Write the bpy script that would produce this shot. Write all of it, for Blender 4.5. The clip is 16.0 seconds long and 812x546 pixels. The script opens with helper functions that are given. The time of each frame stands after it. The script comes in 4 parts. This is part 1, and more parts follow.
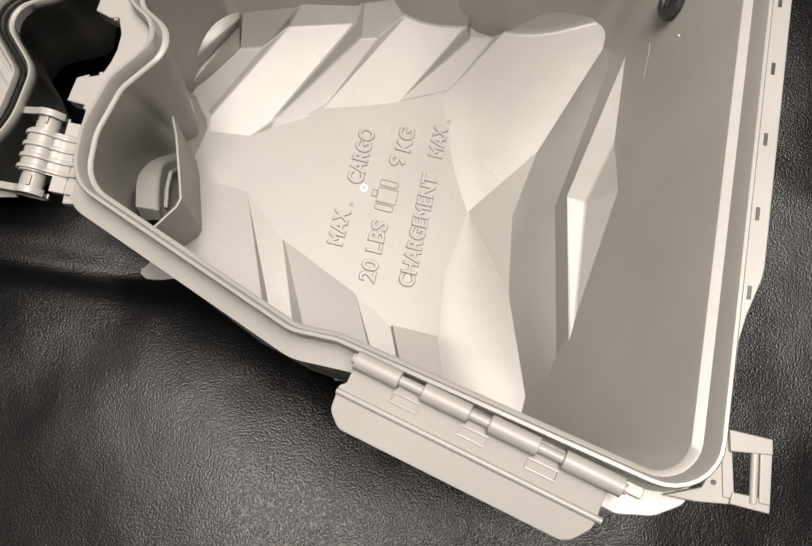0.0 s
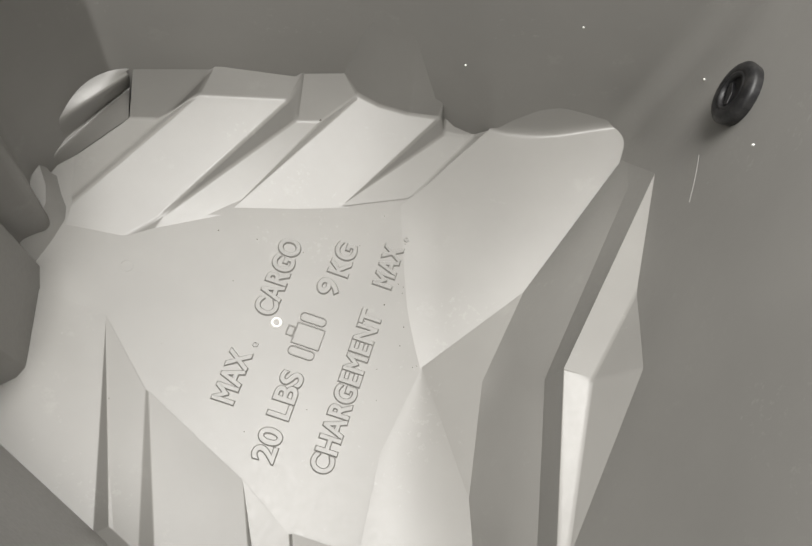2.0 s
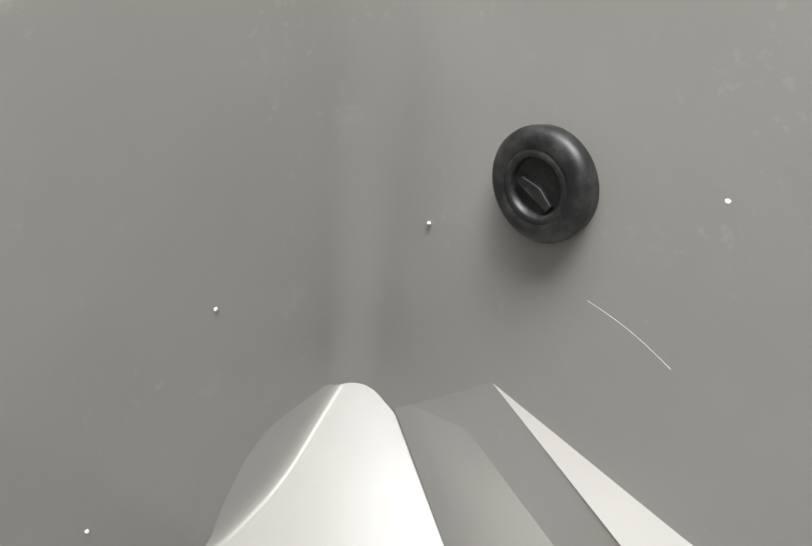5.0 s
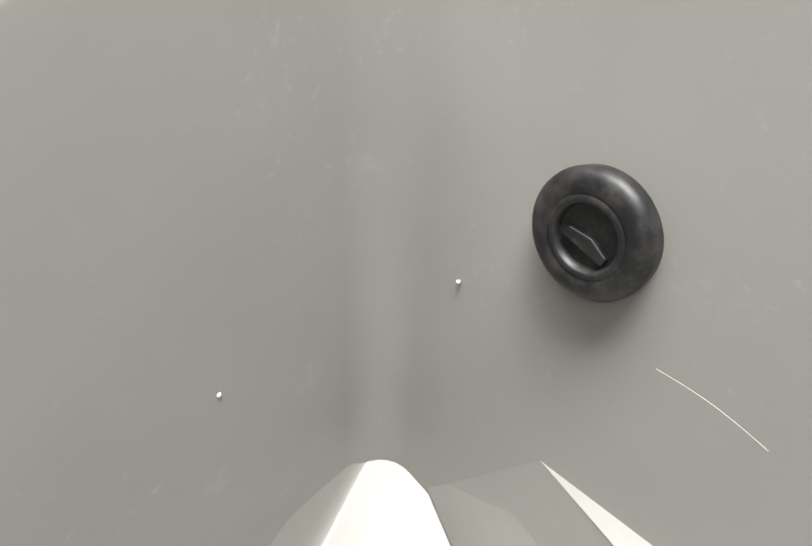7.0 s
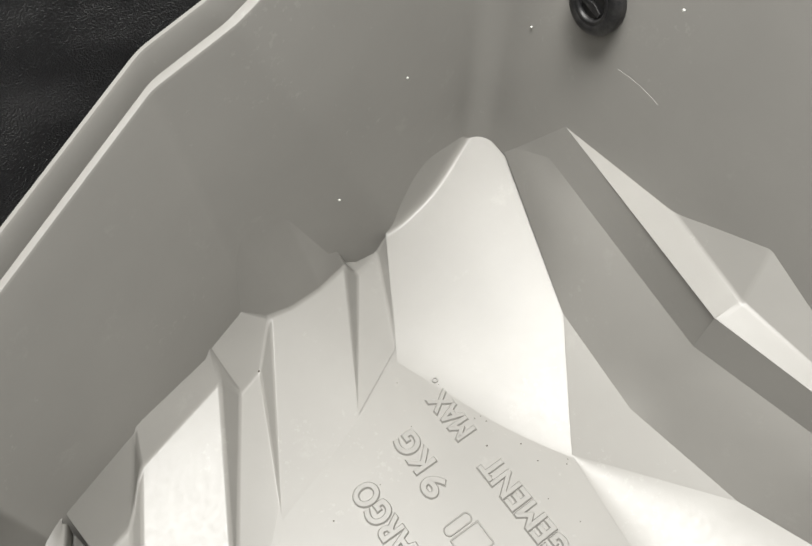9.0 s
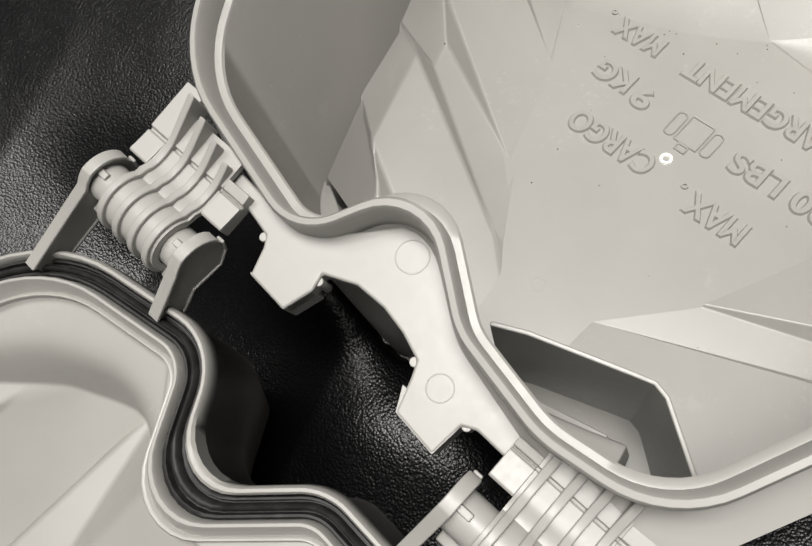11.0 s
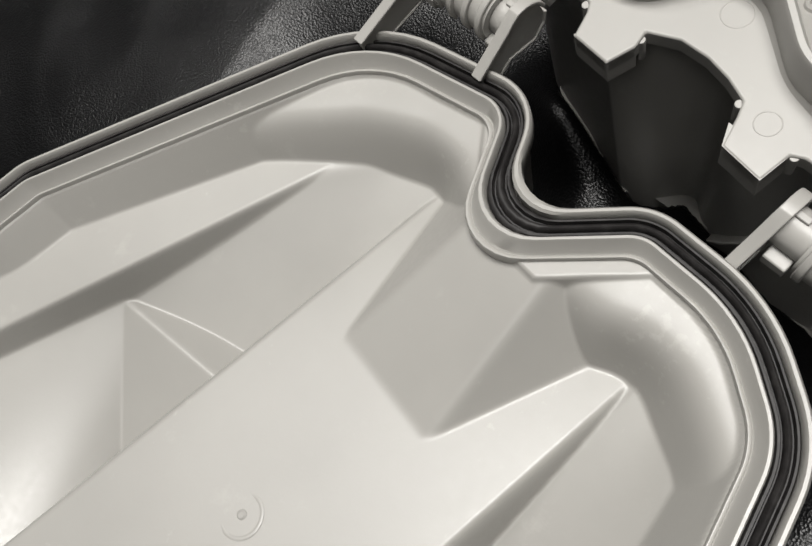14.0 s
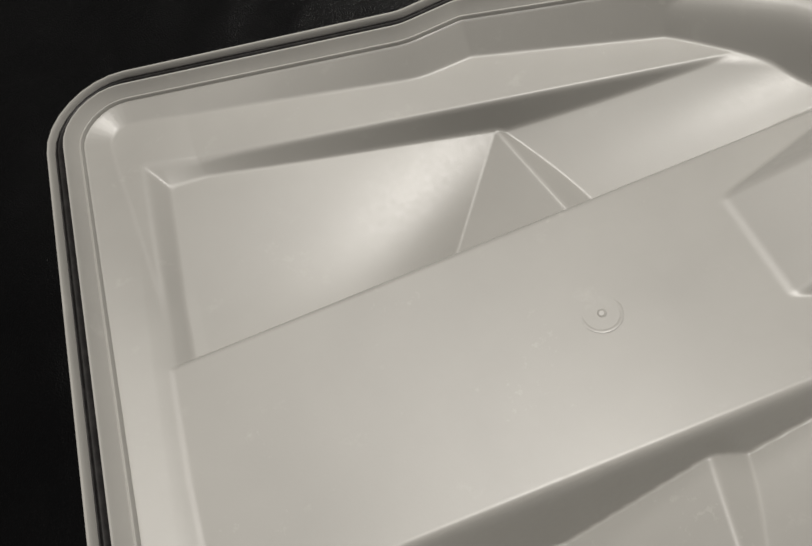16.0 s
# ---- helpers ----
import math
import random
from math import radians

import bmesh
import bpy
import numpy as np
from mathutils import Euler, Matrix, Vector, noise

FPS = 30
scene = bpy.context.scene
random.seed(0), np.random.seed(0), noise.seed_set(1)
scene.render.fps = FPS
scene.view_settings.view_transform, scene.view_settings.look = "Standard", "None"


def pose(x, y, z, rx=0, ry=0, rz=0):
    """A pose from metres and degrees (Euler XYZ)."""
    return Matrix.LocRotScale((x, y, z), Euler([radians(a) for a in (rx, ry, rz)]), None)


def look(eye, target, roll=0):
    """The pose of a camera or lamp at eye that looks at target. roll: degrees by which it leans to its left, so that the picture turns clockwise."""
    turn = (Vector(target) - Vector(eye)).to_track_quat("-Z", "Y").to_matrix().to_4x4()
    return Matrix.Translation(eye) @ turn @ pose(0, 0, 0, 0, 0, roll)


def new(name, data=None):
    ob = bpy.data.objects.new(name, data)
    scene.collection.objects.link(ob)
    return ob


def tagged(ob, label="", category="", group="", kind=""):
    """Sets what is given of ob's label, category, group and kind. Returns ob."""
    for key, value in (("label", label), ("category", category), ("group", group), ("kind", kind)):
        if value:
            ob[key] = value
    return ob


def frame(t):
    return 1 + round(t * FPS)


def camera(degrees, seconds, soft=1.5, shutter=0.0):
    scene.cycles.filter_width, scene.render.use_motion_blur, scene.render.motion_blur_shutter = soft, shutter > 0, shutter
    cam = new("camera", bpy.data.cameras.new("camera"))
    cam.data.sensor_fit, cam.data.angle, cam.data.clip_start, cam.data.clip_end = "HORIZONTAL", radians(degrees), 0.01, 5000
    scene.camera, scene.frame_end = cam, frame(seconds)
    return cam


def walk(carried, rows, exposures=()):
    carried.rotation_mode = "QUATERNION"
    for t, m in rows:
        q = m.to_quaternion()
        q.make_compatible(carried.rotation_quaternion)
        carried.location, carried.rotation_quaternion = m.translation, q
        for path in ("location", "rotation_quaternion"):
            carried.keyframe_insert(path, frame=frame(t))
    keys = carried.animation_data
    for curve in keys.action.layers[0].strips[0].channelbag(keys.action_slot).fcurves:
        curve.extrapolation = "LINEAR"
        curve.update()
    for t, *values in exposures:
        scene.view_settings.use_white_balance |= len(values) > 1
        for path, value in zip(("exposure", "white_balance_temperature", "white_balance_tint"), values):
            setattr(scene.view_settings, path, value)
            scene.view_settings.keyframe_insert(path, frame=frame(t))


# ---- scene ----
cam = camera(56.8, 16.0, soft=1.5)

# seconds, place in metres, turn in degrees
PATH = [
    (0.0, 0.0379, -0.1528, 0.5323, 10.32, 1.53, -1.74),
    (0.5, 0.0575, -0.1500, 0.4807, 10.65, 1.20, 3.84),
    (1.0, 0.0608, -0.1255, 0.4410, 11.19, 0.40, 5.86),
    (1.5, 0.0522, -0.1008, 0.4093, 11.69, 0.35, 5.70),
    (2.0, 0.0624, -0.0894, 0.3882, 18.25, -0.84, 2.64),
    (2.5, 0.0650, -0.0696, 0.3724, 21.31, -1.17, 1.54),
    (3.0, 0.0727, -0.0526, 0.3526, 24.57, -1.48, -0.89),
    (3.5, 0.0732, -0.0245, 0.3303, 28.18, -3.69, -15.24),
    (4.0, 0.0715, -0.0038, 0.3012, 32.38, -4.97, -33.24),
    (4.5, 0.0701, 0.0179, 0.2702, 35.96, -4.55, -47.15),
    (6.8, 0.0971, 0.0492, 0.2292, 44.16, 1.10, -61.91),
    (7.0, 0.0879, 0.0463, 0.2339, 42.02, 0.06, -56.25),
    (7.5, 0.0636, 0.0314, 0.2620, 36.28, 0.41, -46.21),
    (8.0, 0.0392, 0.0176, 0.2920, 30.75, 0.24, -45.04),
    (8.5, 0.0107, -0.0003, 0.3265, 28.46, 1.92, -45.44),
    (9.0, -0.0156, -0.0186, 0.3518, 25.44, 2.95, -50.00),
    (9.5, -0.0465, -0.0301, 0.3723, 20.54, 5.10, -54.86),
    (10.0, -0.0827, -0.0249, 0.3750, 18.25, 6.26, -56.48),
    (10.2, -0.0954, -0.0173, 0.3710, 16.96, 7.56, -57.10),
    (12.3, -0.1611, -0.0099, 0.3192, 10.02, 13.18, -66.39),
    (12.5, -0.1672, -0.0133, 0.3214, 9.95, 14.02, -66.21),
    (13.0, -0.1781, -0.0125, 0.3340, 11.01, 16.33, -66.44),
    (13.5, -0.2002, -0.0066, 0.3482, 14.37, 17.00, -58.93),
    (14.0, -0.2251, -0.0010, 0.3577, 16.28, 16.54, -55.55),
    (14.5, -0.2547, 0.0051, 0.3680, 17.30, 16.66, -52.79),
    (15.0, -0.2828, 0.0123, 0.3760, 19.94, 16.97, -48.82),
    (15.5, -0.3101, 0.0159, 0.3823, 21.71, 18.20, -43.85),
    (16.0, -0.3274, 0.0109, 0.3884, 22.97, 18.97, -35.74),
]

walk(cam, [(row[0], pose(*row[1:])) for row in PATH],
     exposures=[(0.0, 0.15, 7000, 14), (1.0, -0.1, 6700, 12), (2.0, -0.21, 6450, 10), (3.0, -0.2, 6350, 10), (3.5, 0.06, 6250, 9),
                (4.0, 0.2, 6250, 9), (4.5, 0.26, 6250, 9), (7.0, 0.68, 6350, 9), (7.5, 0.44, 6350, 9), (9.0, 0.17, 6450, 9),
                (10.0, -0.1, 6550, 10), (12.5, 0.31, 6400, 10), (14.0, -0.02, 6450, 10), (15.0, -0.38, 6650, 10), (16.0, -0.4, 6650, 10)])

# ---- light: a ceiling panel over the seat, two tubes beyond it, an added fill lamp, an unseen dim room ----
world = bpy.data.worlds.new("room_air")
scene.world = world
world.use_nodes = True
world.node_tree.nodes["Background"].inputs["Color"].default_value = (1.0, 0.98, 0.95, 1)
world.node_tree.nodes["Background"].inputs["Strength"].default_value = 0.01


def area_lamp(x, y, z, length, width, watts, turn=0.0):
    data = bpy.data.lights.new("overhead_lamp", "AREA")
    data.shape, data.size, data.size_y, data.energy = "RECTANGLE", length, width, watts
    data.color = (1.0, 0.975, 0.935)
    ob = new("overhead_lamp", data)
    ob.matrix_world = look((x, y, z), (-0.05, 0.05, 0.1), turn)
    return ob


area_lamp(0.33, 0.90, 1.9, 1.1, 0.07, 8.4, -39)
area_lamp(0.08, 0.70, 1.9, 1.1, 0.07, 8.4, -39)
area_lamp(0.16, 0.0, 1.95, 0.75, 0.70, 50.0, 10)
# weak fill lamp, added and unseen, to lift the leather on the left
area_lamp(-0.95, -0.35, 1.95, 0.8, 0.6, 6.0, 0)


# ---- materials ----
def material(name, color, rough, metal=0.0, spec=0.5):
    m = bpy.data.materials.new(name)
    m.use_nodes = True
    b = m.node_tree.nodes["Principled BSDF"]
    b.inputs["Base Color"].default_value = (*color, 1)
    b.inputs["Roughness"].default_value = rough
    b.inputs["Metallic"].default_value = metal
    b.inputs["Specular IOR Level"].default_value = spec
    return m, m.node_tree, b


def noise_node(tree, scale, detail=4.0, rough=0.55):
    co = tree.nodes.new("ShaderNodeTexCoord")
    n = tree.nodes.new("ShaderNodeTexNoise")
    n.inputs["Scale"].default_value = scale
    n.inputs["Detail"].default_value = detail
    n.inputs["Roughness"].default_value = rough
    tree.links.new(co.outputs["Object"], n.inputs["Vector"])
    return n


def ramp(tree, source, stops):
    r = tree.nodes.new("ShaderNodeValToRGB")
    while len(r.color_ramp.elements) < len(stops):
        r.color_ramp.elements.new(0.5)
    for e, (at, c) in zip(r.color_ramp.elements, stops):
        e.position, e.color = at, (*c, 1)
    tree.links.new(source, r.inputs["Fac"])
    return r.outputs["Color"]


def plastic(name, color, rough):
    m, tree, b = material(name, color, rough)
    big = noise_node(tree, 14.0, 5.0)
    lo, hi = [c * 0.93 for c in color], [min(1, c * 1.05) for c in color]
    base = ramp(tree, big.outputs["Fac"], [(0.3, lo), (0.7, hi)])
    wear = noise_node(tree, 46.0, 9.0, 0.72)
    mask = ramp(tree, wear.outputs["Fac"], [(0.60, (0, 0, 0)), (0.74, (0.5, 0.5, 0.5))])
    mix = tree.nodes.new("ShaderNodeMixRGB")
    mix.inputs["Color2"].default_value = (*[min(1, c * 1.25) for c in color], 1)
    tree.links.new(mask, mix.inputs["Fac"])
    tree.links.new(base, mix.inputs["Color1"])
    nick = noise_node(tree, 330.0, 3.0, 0.6)
    area = noise_node(tree, 19.0, 3.0, 0.6)
    prod = tree.nodes.new("ShaderNodeMath")
    prod.operation = "MULTIPLY"
    tree.links.new(nick.outputs["Fac"], prod.inputs[0])
    tree.links.new(area.outputs["Fac"], prod.inputs[1])
    pale = tree.nodes.new("ShaderNodeMixRGB")
    pale.inputs["Color2"].default_value = (*[min(1, c * 1.5) for c in color], 1)
    tree.links.new(ramp(tree, prod.outputs["Value"], [(0.385, (0, 0, 0)), (0.46, (0.22, 0.22, 0.22))]), pale.inputs["Fac"])
    tree.links.new(mix.outputs["Color"], pale.inputs["Color1"])
    tree.links.new(pale.outputs["Color"], b.inputs["Base Color"])
    scuff = noise_node(tree, 420.0, 6.0, 0.75)
    tree.links.new(ramp(tree, scuff.outputs["Fac"], [(0.35, (rough - 0.04,) * 3), (0.7, (rough + 0.06,) * 3)]), b.inputs["Roughness"])
    fine = noise_node(tree, 900.0, 2.0)
    bump = tree.nodes.new("ShaderNodeBump")
    bump.inputs["Strength"].default_value = 0.04
    bump.inputs["Distance"].default_value = 0.0004
    tree.links.new(fine.outputs["Fac"], bump.inputs["Height"])
    tree.links.new(bump.outputs["Normal"], b.inputs["Normal"])
    return m


GREY = plastic("case_plastic", (0.278, 0.271, 0.254), 0.365)
HINGE = plastic("hinge_plastic", (0.294, 0.287, 0.270), 0.41)


def rubber():
    m, tree, b = material("black_rubber", (0.018, 0.018, 0.02), 0.45)
    dust = noise_node(tree, 160.0, 6.0, 0.7)
    tree.links.new(ramp(tree, dust.outputs["Fac"], [(0.45, (0.012, 0.012, 0.013)), (0.75, (0.06, 0.058, 0.056))]), b.inputs["Base Color"])
    return m


RUBBER = rubber()


def gasket_rubber():
    m, tree, b = material("gasket_rubber", (0.02, 0.019, 0.019), 0.55, 0.0, 0.35)
    n = noise_node(tree, 220.0, 4.0, 0.7)
    tree.links.new(ramp(tree, n.outputs["Fac"], [(0.45, (0.010, 0.009, 0.009)), (0.85, (0.035, 0.033, 0.032))]), b.inputs["Base Color"])
    return m


GASKET = gasket_rubber()


def leather():
    m, tree, b = material("black_leather", (0.0018, 0.0018, 0.0020), 0.34, 0.0, 0.28)
    co = tree.nodes.new("ShaderNodeTexCoord")
    warp = noise_node(tree, 260.0, 3.0)
    mix = tree.nodes.new("ShaderNodeMixRGB")
    mix.inputs["Fac"].default_value = 0.0012
    tree.links.new(co.outputs["Object"], mix.inputs["Color1"])
    tree.links.new(warp.outputs["Color"], mix.inputs["Color2"])
    v = tree.nodes.new("ShaderNodeTexVoronoi")
    v.feature, v.inputs["Scale"].default_value = "F1", 900.0
    tree.links.new(mix.outputs["Color"], v.inputs["Vector"])
    fine = noise_node(tree, 1100.0, 3.0)
    add = tree.nodes.new("ShaderNodeMath")
    add.operation = "MULTIPLY_ADD"
    add.inputs[1].default_value = 0.2
    tree.links.new(fine.outputs["Fac"], add.inputs[0])
    tree.links.new(v.outputs["Distance"], add.inputs[2])
    bump = tree.nodes.new("ShaderNodeBump")
    bump.invert = True
    bump.inputs["Strength"].default_value = 0.45
    bump.inputs["Distance"].default_value = 0.00045
    tree.links.new(add.outputs["Value"], bump.inputs["Height"])
    tree.links.new(bump.outputs["Normal"], b.inputs["Normal"])
    patch = noise_node(tree, 9.0, 4.0)
    tree.links.new(ramp(tree, patch.outputs["Fac"], [(0.3, (0.28,) * 3), (0.75, (0.35,) * 3)]), b.inputs["Roughness"])
    return m


LEATHER = leather()
# grey of the added room box, chosen for how much light it bounces
ROOM_BOX = plastic("room_box_grey", (0.20, 0.20, 0.20), 0.8)
SPECK = material("white_dust", (0.85, 0.84, 0.8), 0.6)[0]
DIRT = material("dark_dirt", (0.06, 0.045, 0.035), 0.8)[0]


# ---- mesh helpers ----
def part(name, bm, mat, parent=None, label="", smooth=False, angle=35):
    bmesh.ops.recalc_face_normals(bm, faces=bm.faces)
    me = bpy.data.meshes.new(name)
    bm.to_mesh(me)
    bm.free()
    me.materials.append(mat)
    ob = new(name, me)
    if smooth:
        for p in me.polygons:
            p.use_smooth = True
        me.set_sharp_from_angle(angle=radians(angle))
    if parent:
        ob.parent = parent
    if label:
        ob["label"] = label
    return ob


def soften(ob, width=0.0012, segments=3, angle=25):
    b = ob.modifiers.new("bevel", "BEVEL")
    b.width, b.segments, b.limit_method, b.angle_limit = width, segments, "ANGLE", radians(angle)
    b.harden_normals = True
    for p in ob.data.polygons:
        p.use_smooth = True
    return ob


def rounded(corners, n=8):
    """Closed outline from corners (x, y, radius), n + 1 points a corner."""
    out, m = [], len(corners)
    for i in range(m):
        a, b, c = (Vector(corners[j % m][:2]) for j in (i - 1, i, i + 1))
        r = corners[i][2]
        u, v = (a - b).normalized(), (c - b).normalized()
        ang = u.angle(v)
        d = min(r / math.tan(ang / 2), 0.49 * (a - b).length, 0.49 * (c - b).length)
        r = d * math.tan(ang / 2)
        o = b + (u + v).normalized() * (r / math.sin(ang / 2))
        p, q = b + u * d - o, b + v * d - o
        a0, a1 = math.atan2(p.y, p.x), math.atan2(q.y, q.x)
        da = (a1 - a0 + math.pi) % (2 * math.pi) - math.pi
        out += [o + r * Vector((math.cos(a0 + da * k / n), math.sin(a0 + da * k / n))) for k in range(n + 1)]
    return out


def inset(corners, dist):
    """Corners moved inwards (counterclockwise outline); dist: one number, or one for each edge from its corner on."""
    m = len(corners)
    d = [dist] * m if isinstance(dist, float) else dist
    out = []
    for i in range(m):
        a, b, c = (Vector(corners[j % m][:2]) for j in (i - 1, i, i + 1))
        e, f = (b - a).normalized(), (c - b).normalized()
        p, q = a + Vector((-e.y, e.x)) * d[i - 1], b + Vector((-f.y, f.x)) * d[i]
        cr = e.x * f.y - e.y * f.x
        t = ((q - p).x * f.y - (q - p).y * f.x) / cr
        x = p + e * t
        turn = 1 if cr > 0 else -1
        r = max(0.009, corners[i][2] - turn * 0.5 * (d[i - 1] + d[i]))
        out.append((x.x, x.y, r))
    return out


def loft(bm, loops, close=False, cap_last=False):
    rings = [[bm.verts.new(p) for p in loop] for loop in loops]
    pairs = list(zip(rings, rings[1:])) + ([(rings[-1], rings[0])] if close else [])
    for a, b in pairs:
        n = len(a)
        for i in range(n):
            j = (i + 1) % n
            bm.faces.new((a[i], a[j], b[j], b[i]))
    if cap_last:
        bm.faces.new(rings[-1])
    return rings


def facets(bm, points, faces):
    vs = {k: bm.verts.new(p) for k, p in points.items()}
    for f in faces:
        bm.faces.new([vs[k] for k in f.split()])


def slab(bm, outline, top, thick):
    """A plate: outline of (x, y), top height (number or function), thickness."""
    h = top if callable(top) else (lambda x, y: top)
    a = [bm.verts.new((x, y, h(x, y))) for x, y in outline]
    b = [bm.verts.new((x, y, h(x, y) - thick)) for x, y in outline]
    bm.faces.new(a)
    bm.faces.new(b[::-1])
    n = len(a)
    for i in range(n):
        bm.faces.new((a[i], b[i], b[(i + 1) % n], a[(i + 1) % n]))


def rod(bm, a, b, r0, r1=None, n=20, rings=()):
    """A turned rod from a to b; rings: (share of the length, radius)."""
    a, b = Vector(a), Vector(b)
    q = (b - a).to_track_quat("Z", "Y")
    prof = [(0.0, r0), *rings, (1.0, r1 if r1 is not None else r0)]
    loops = []
    for s, r in prof:
        loops.append([a.lerp(b, s) + q @ Vector((r * math.cos(2 * math.pi * k / n), r * math.sin(2 * math.pi * k / n), 0)) for k in range(n)])
    rg = loft(bm, loops)
    bm.faces.new(rg[0][::-1])
    bm.faces.new(rg[-1])


def ribbon(bm, path, half, normal, thick):
    """A strap of rectangular section along a path; half: half width along normal, thick: across."""
    n = Vector(normal).normalized()
    loops = []
    for i, p in enumerate(path):
        p = Vector(p)
        t = (Vector(path[min(i + 1, len(path) - 1)]) - Vector(path[max(i - 1, 0)])).normalized()
        up = n.cross(t).normalized()
        loops.append([p + n * half, p + n * half + up * thick, p - n * half + up * thick, p - n * half])
    rg = loft(bm, loops)
    bm.faces.new(rg[0][::-1])
    bm.faces.new(rg[-1])


# ---- height maps ----
def smin(a, b, r):
    """The smaller of two height maps with a rounded join of radius r."""
    h = np.clip(0.5 + 0.5 * (b - a) / r, 0, 1)
    return b * (1 - h) + a * h - r * h * (1 - h)


def smax(a, b, r):
    return -smin(-a, -b, r)


def plane3(p, q, r):
    """Height map of the plane through three points (u, v, d)."""
    n = (Vector(q) - Vector(p)).cross(Vector(r) - Vector(p))
    return lambda u, v: p[2] - (n.x * (u - p[0]) + n.y * (v - p[1])) / n.z


def saddle(p, q, r, t):
    """Height map a + bu + cv + euv through four points."""
    m = np.array([(1, x[0], x[1], x[0] * x[1]) for x in (p, q, r, t)])
    a, b, c, e = np.linalg.solve(m, np.array([x[2] for x in (p, q, r, t)]))
    return lambda u, v: a + b * u + c * v + e * u * v


def depth_inside(x, y, outline):
    """Distance inwards from a closed outline, negative outside."""
    best = np.full(x.shape, 9.0)
    inside = np.zeros(x.shape, bool)
    for p, q in zip(outline, outline[1:] + outline[:1]):
        e = q - p
        if e.length < 1e-9:
            continue
        t = np.clip(((x - p.x) * e.x + (y - p.y) * e.y) / e.length_squared, 0, 1)
        best = np.minimum(best, np.hypot(x - p.x - t * e.x, y - p.y - t * e.y))
        if p.y != q.y:
            cross = ((p.y > y) != (q.y > y)) & (x < (q.x - p.x) * (y - p.y) / (q.y - p.y) + p.x)
            inside ^= cross
    return np.where(inside, best, -best)


def surface(name, x, y, z, keep, mat, parent):
    """A sheet over a grid, only where keep holds."""
    n, m = x.shape
    idx = np.arange(n * m).reshape(n, m)
    ok = keep[:-1, :-1] & keep[1:, :-1] & keep[1:, 1:] & keep[:-1, 1:]
    quads = np.stack([idx[:-1, :-1], idx[1:, :-1], idx[1:, 1:], idx[:-1, 1:]], 2)[ok]
    used, new_idx = np.unique(quads, return_inverse=True)
    co = np.stack([x.ravel(), y.ravel(), z.ravel()], 1)[used]
    me = bpy.data.meshes.new(name)
    me.from_pydata(co.tolist(), [], new_idx.reshape(-1, 4).tolist())
    me.materials.append(mat)
    me.polygons.foreach_set("use_smooth", [True] * len(me.polygons))
    me.update()
    if sum(p.normal.z for p in me.polygons) < 0:
        me.flip_normals()
    ob = new(name, me)
    ob.parent = parent
    return ob


# ---- the seat and the unseen room box ----
def rim_z(x, y):
    return 0.1974 + 0.123 * x - 0.112 * y


def lid_z(x, y):
    return 0.1635 - 0.107 * (x + 0.1442) - 0.062 * (y - 0.1013)


RIM = [(-.0201, -.1165, .02), (.0005, -.1219, .02), (.1455, -.193, .02), (.228, .142, .022), (.0695, .141, .02), (.0455, .1455, .02),
       (-.085, .1225, .04), (-.1135, .066, .016), (-.0885, .0405, .016), (-.1165, .0175, .020), (-.1285, -.008, .03), (-.1315, -.0375, .035)]
LID = [(-.1965, -.0284, .035), (-.1706, -.0050, .05), (-.1615, .0298, .018), (-.1815, .0640, .016), (-.1455, .0738, .020), (-.1420, .1390, .05),
       (-.2455, .2230, .02), (-.2675, .2298, .02), (-.4065, .326, .03), (-.489, -.0228, .03), (-.3386, -.0327, .02), (-.318, -.0382, .02)]


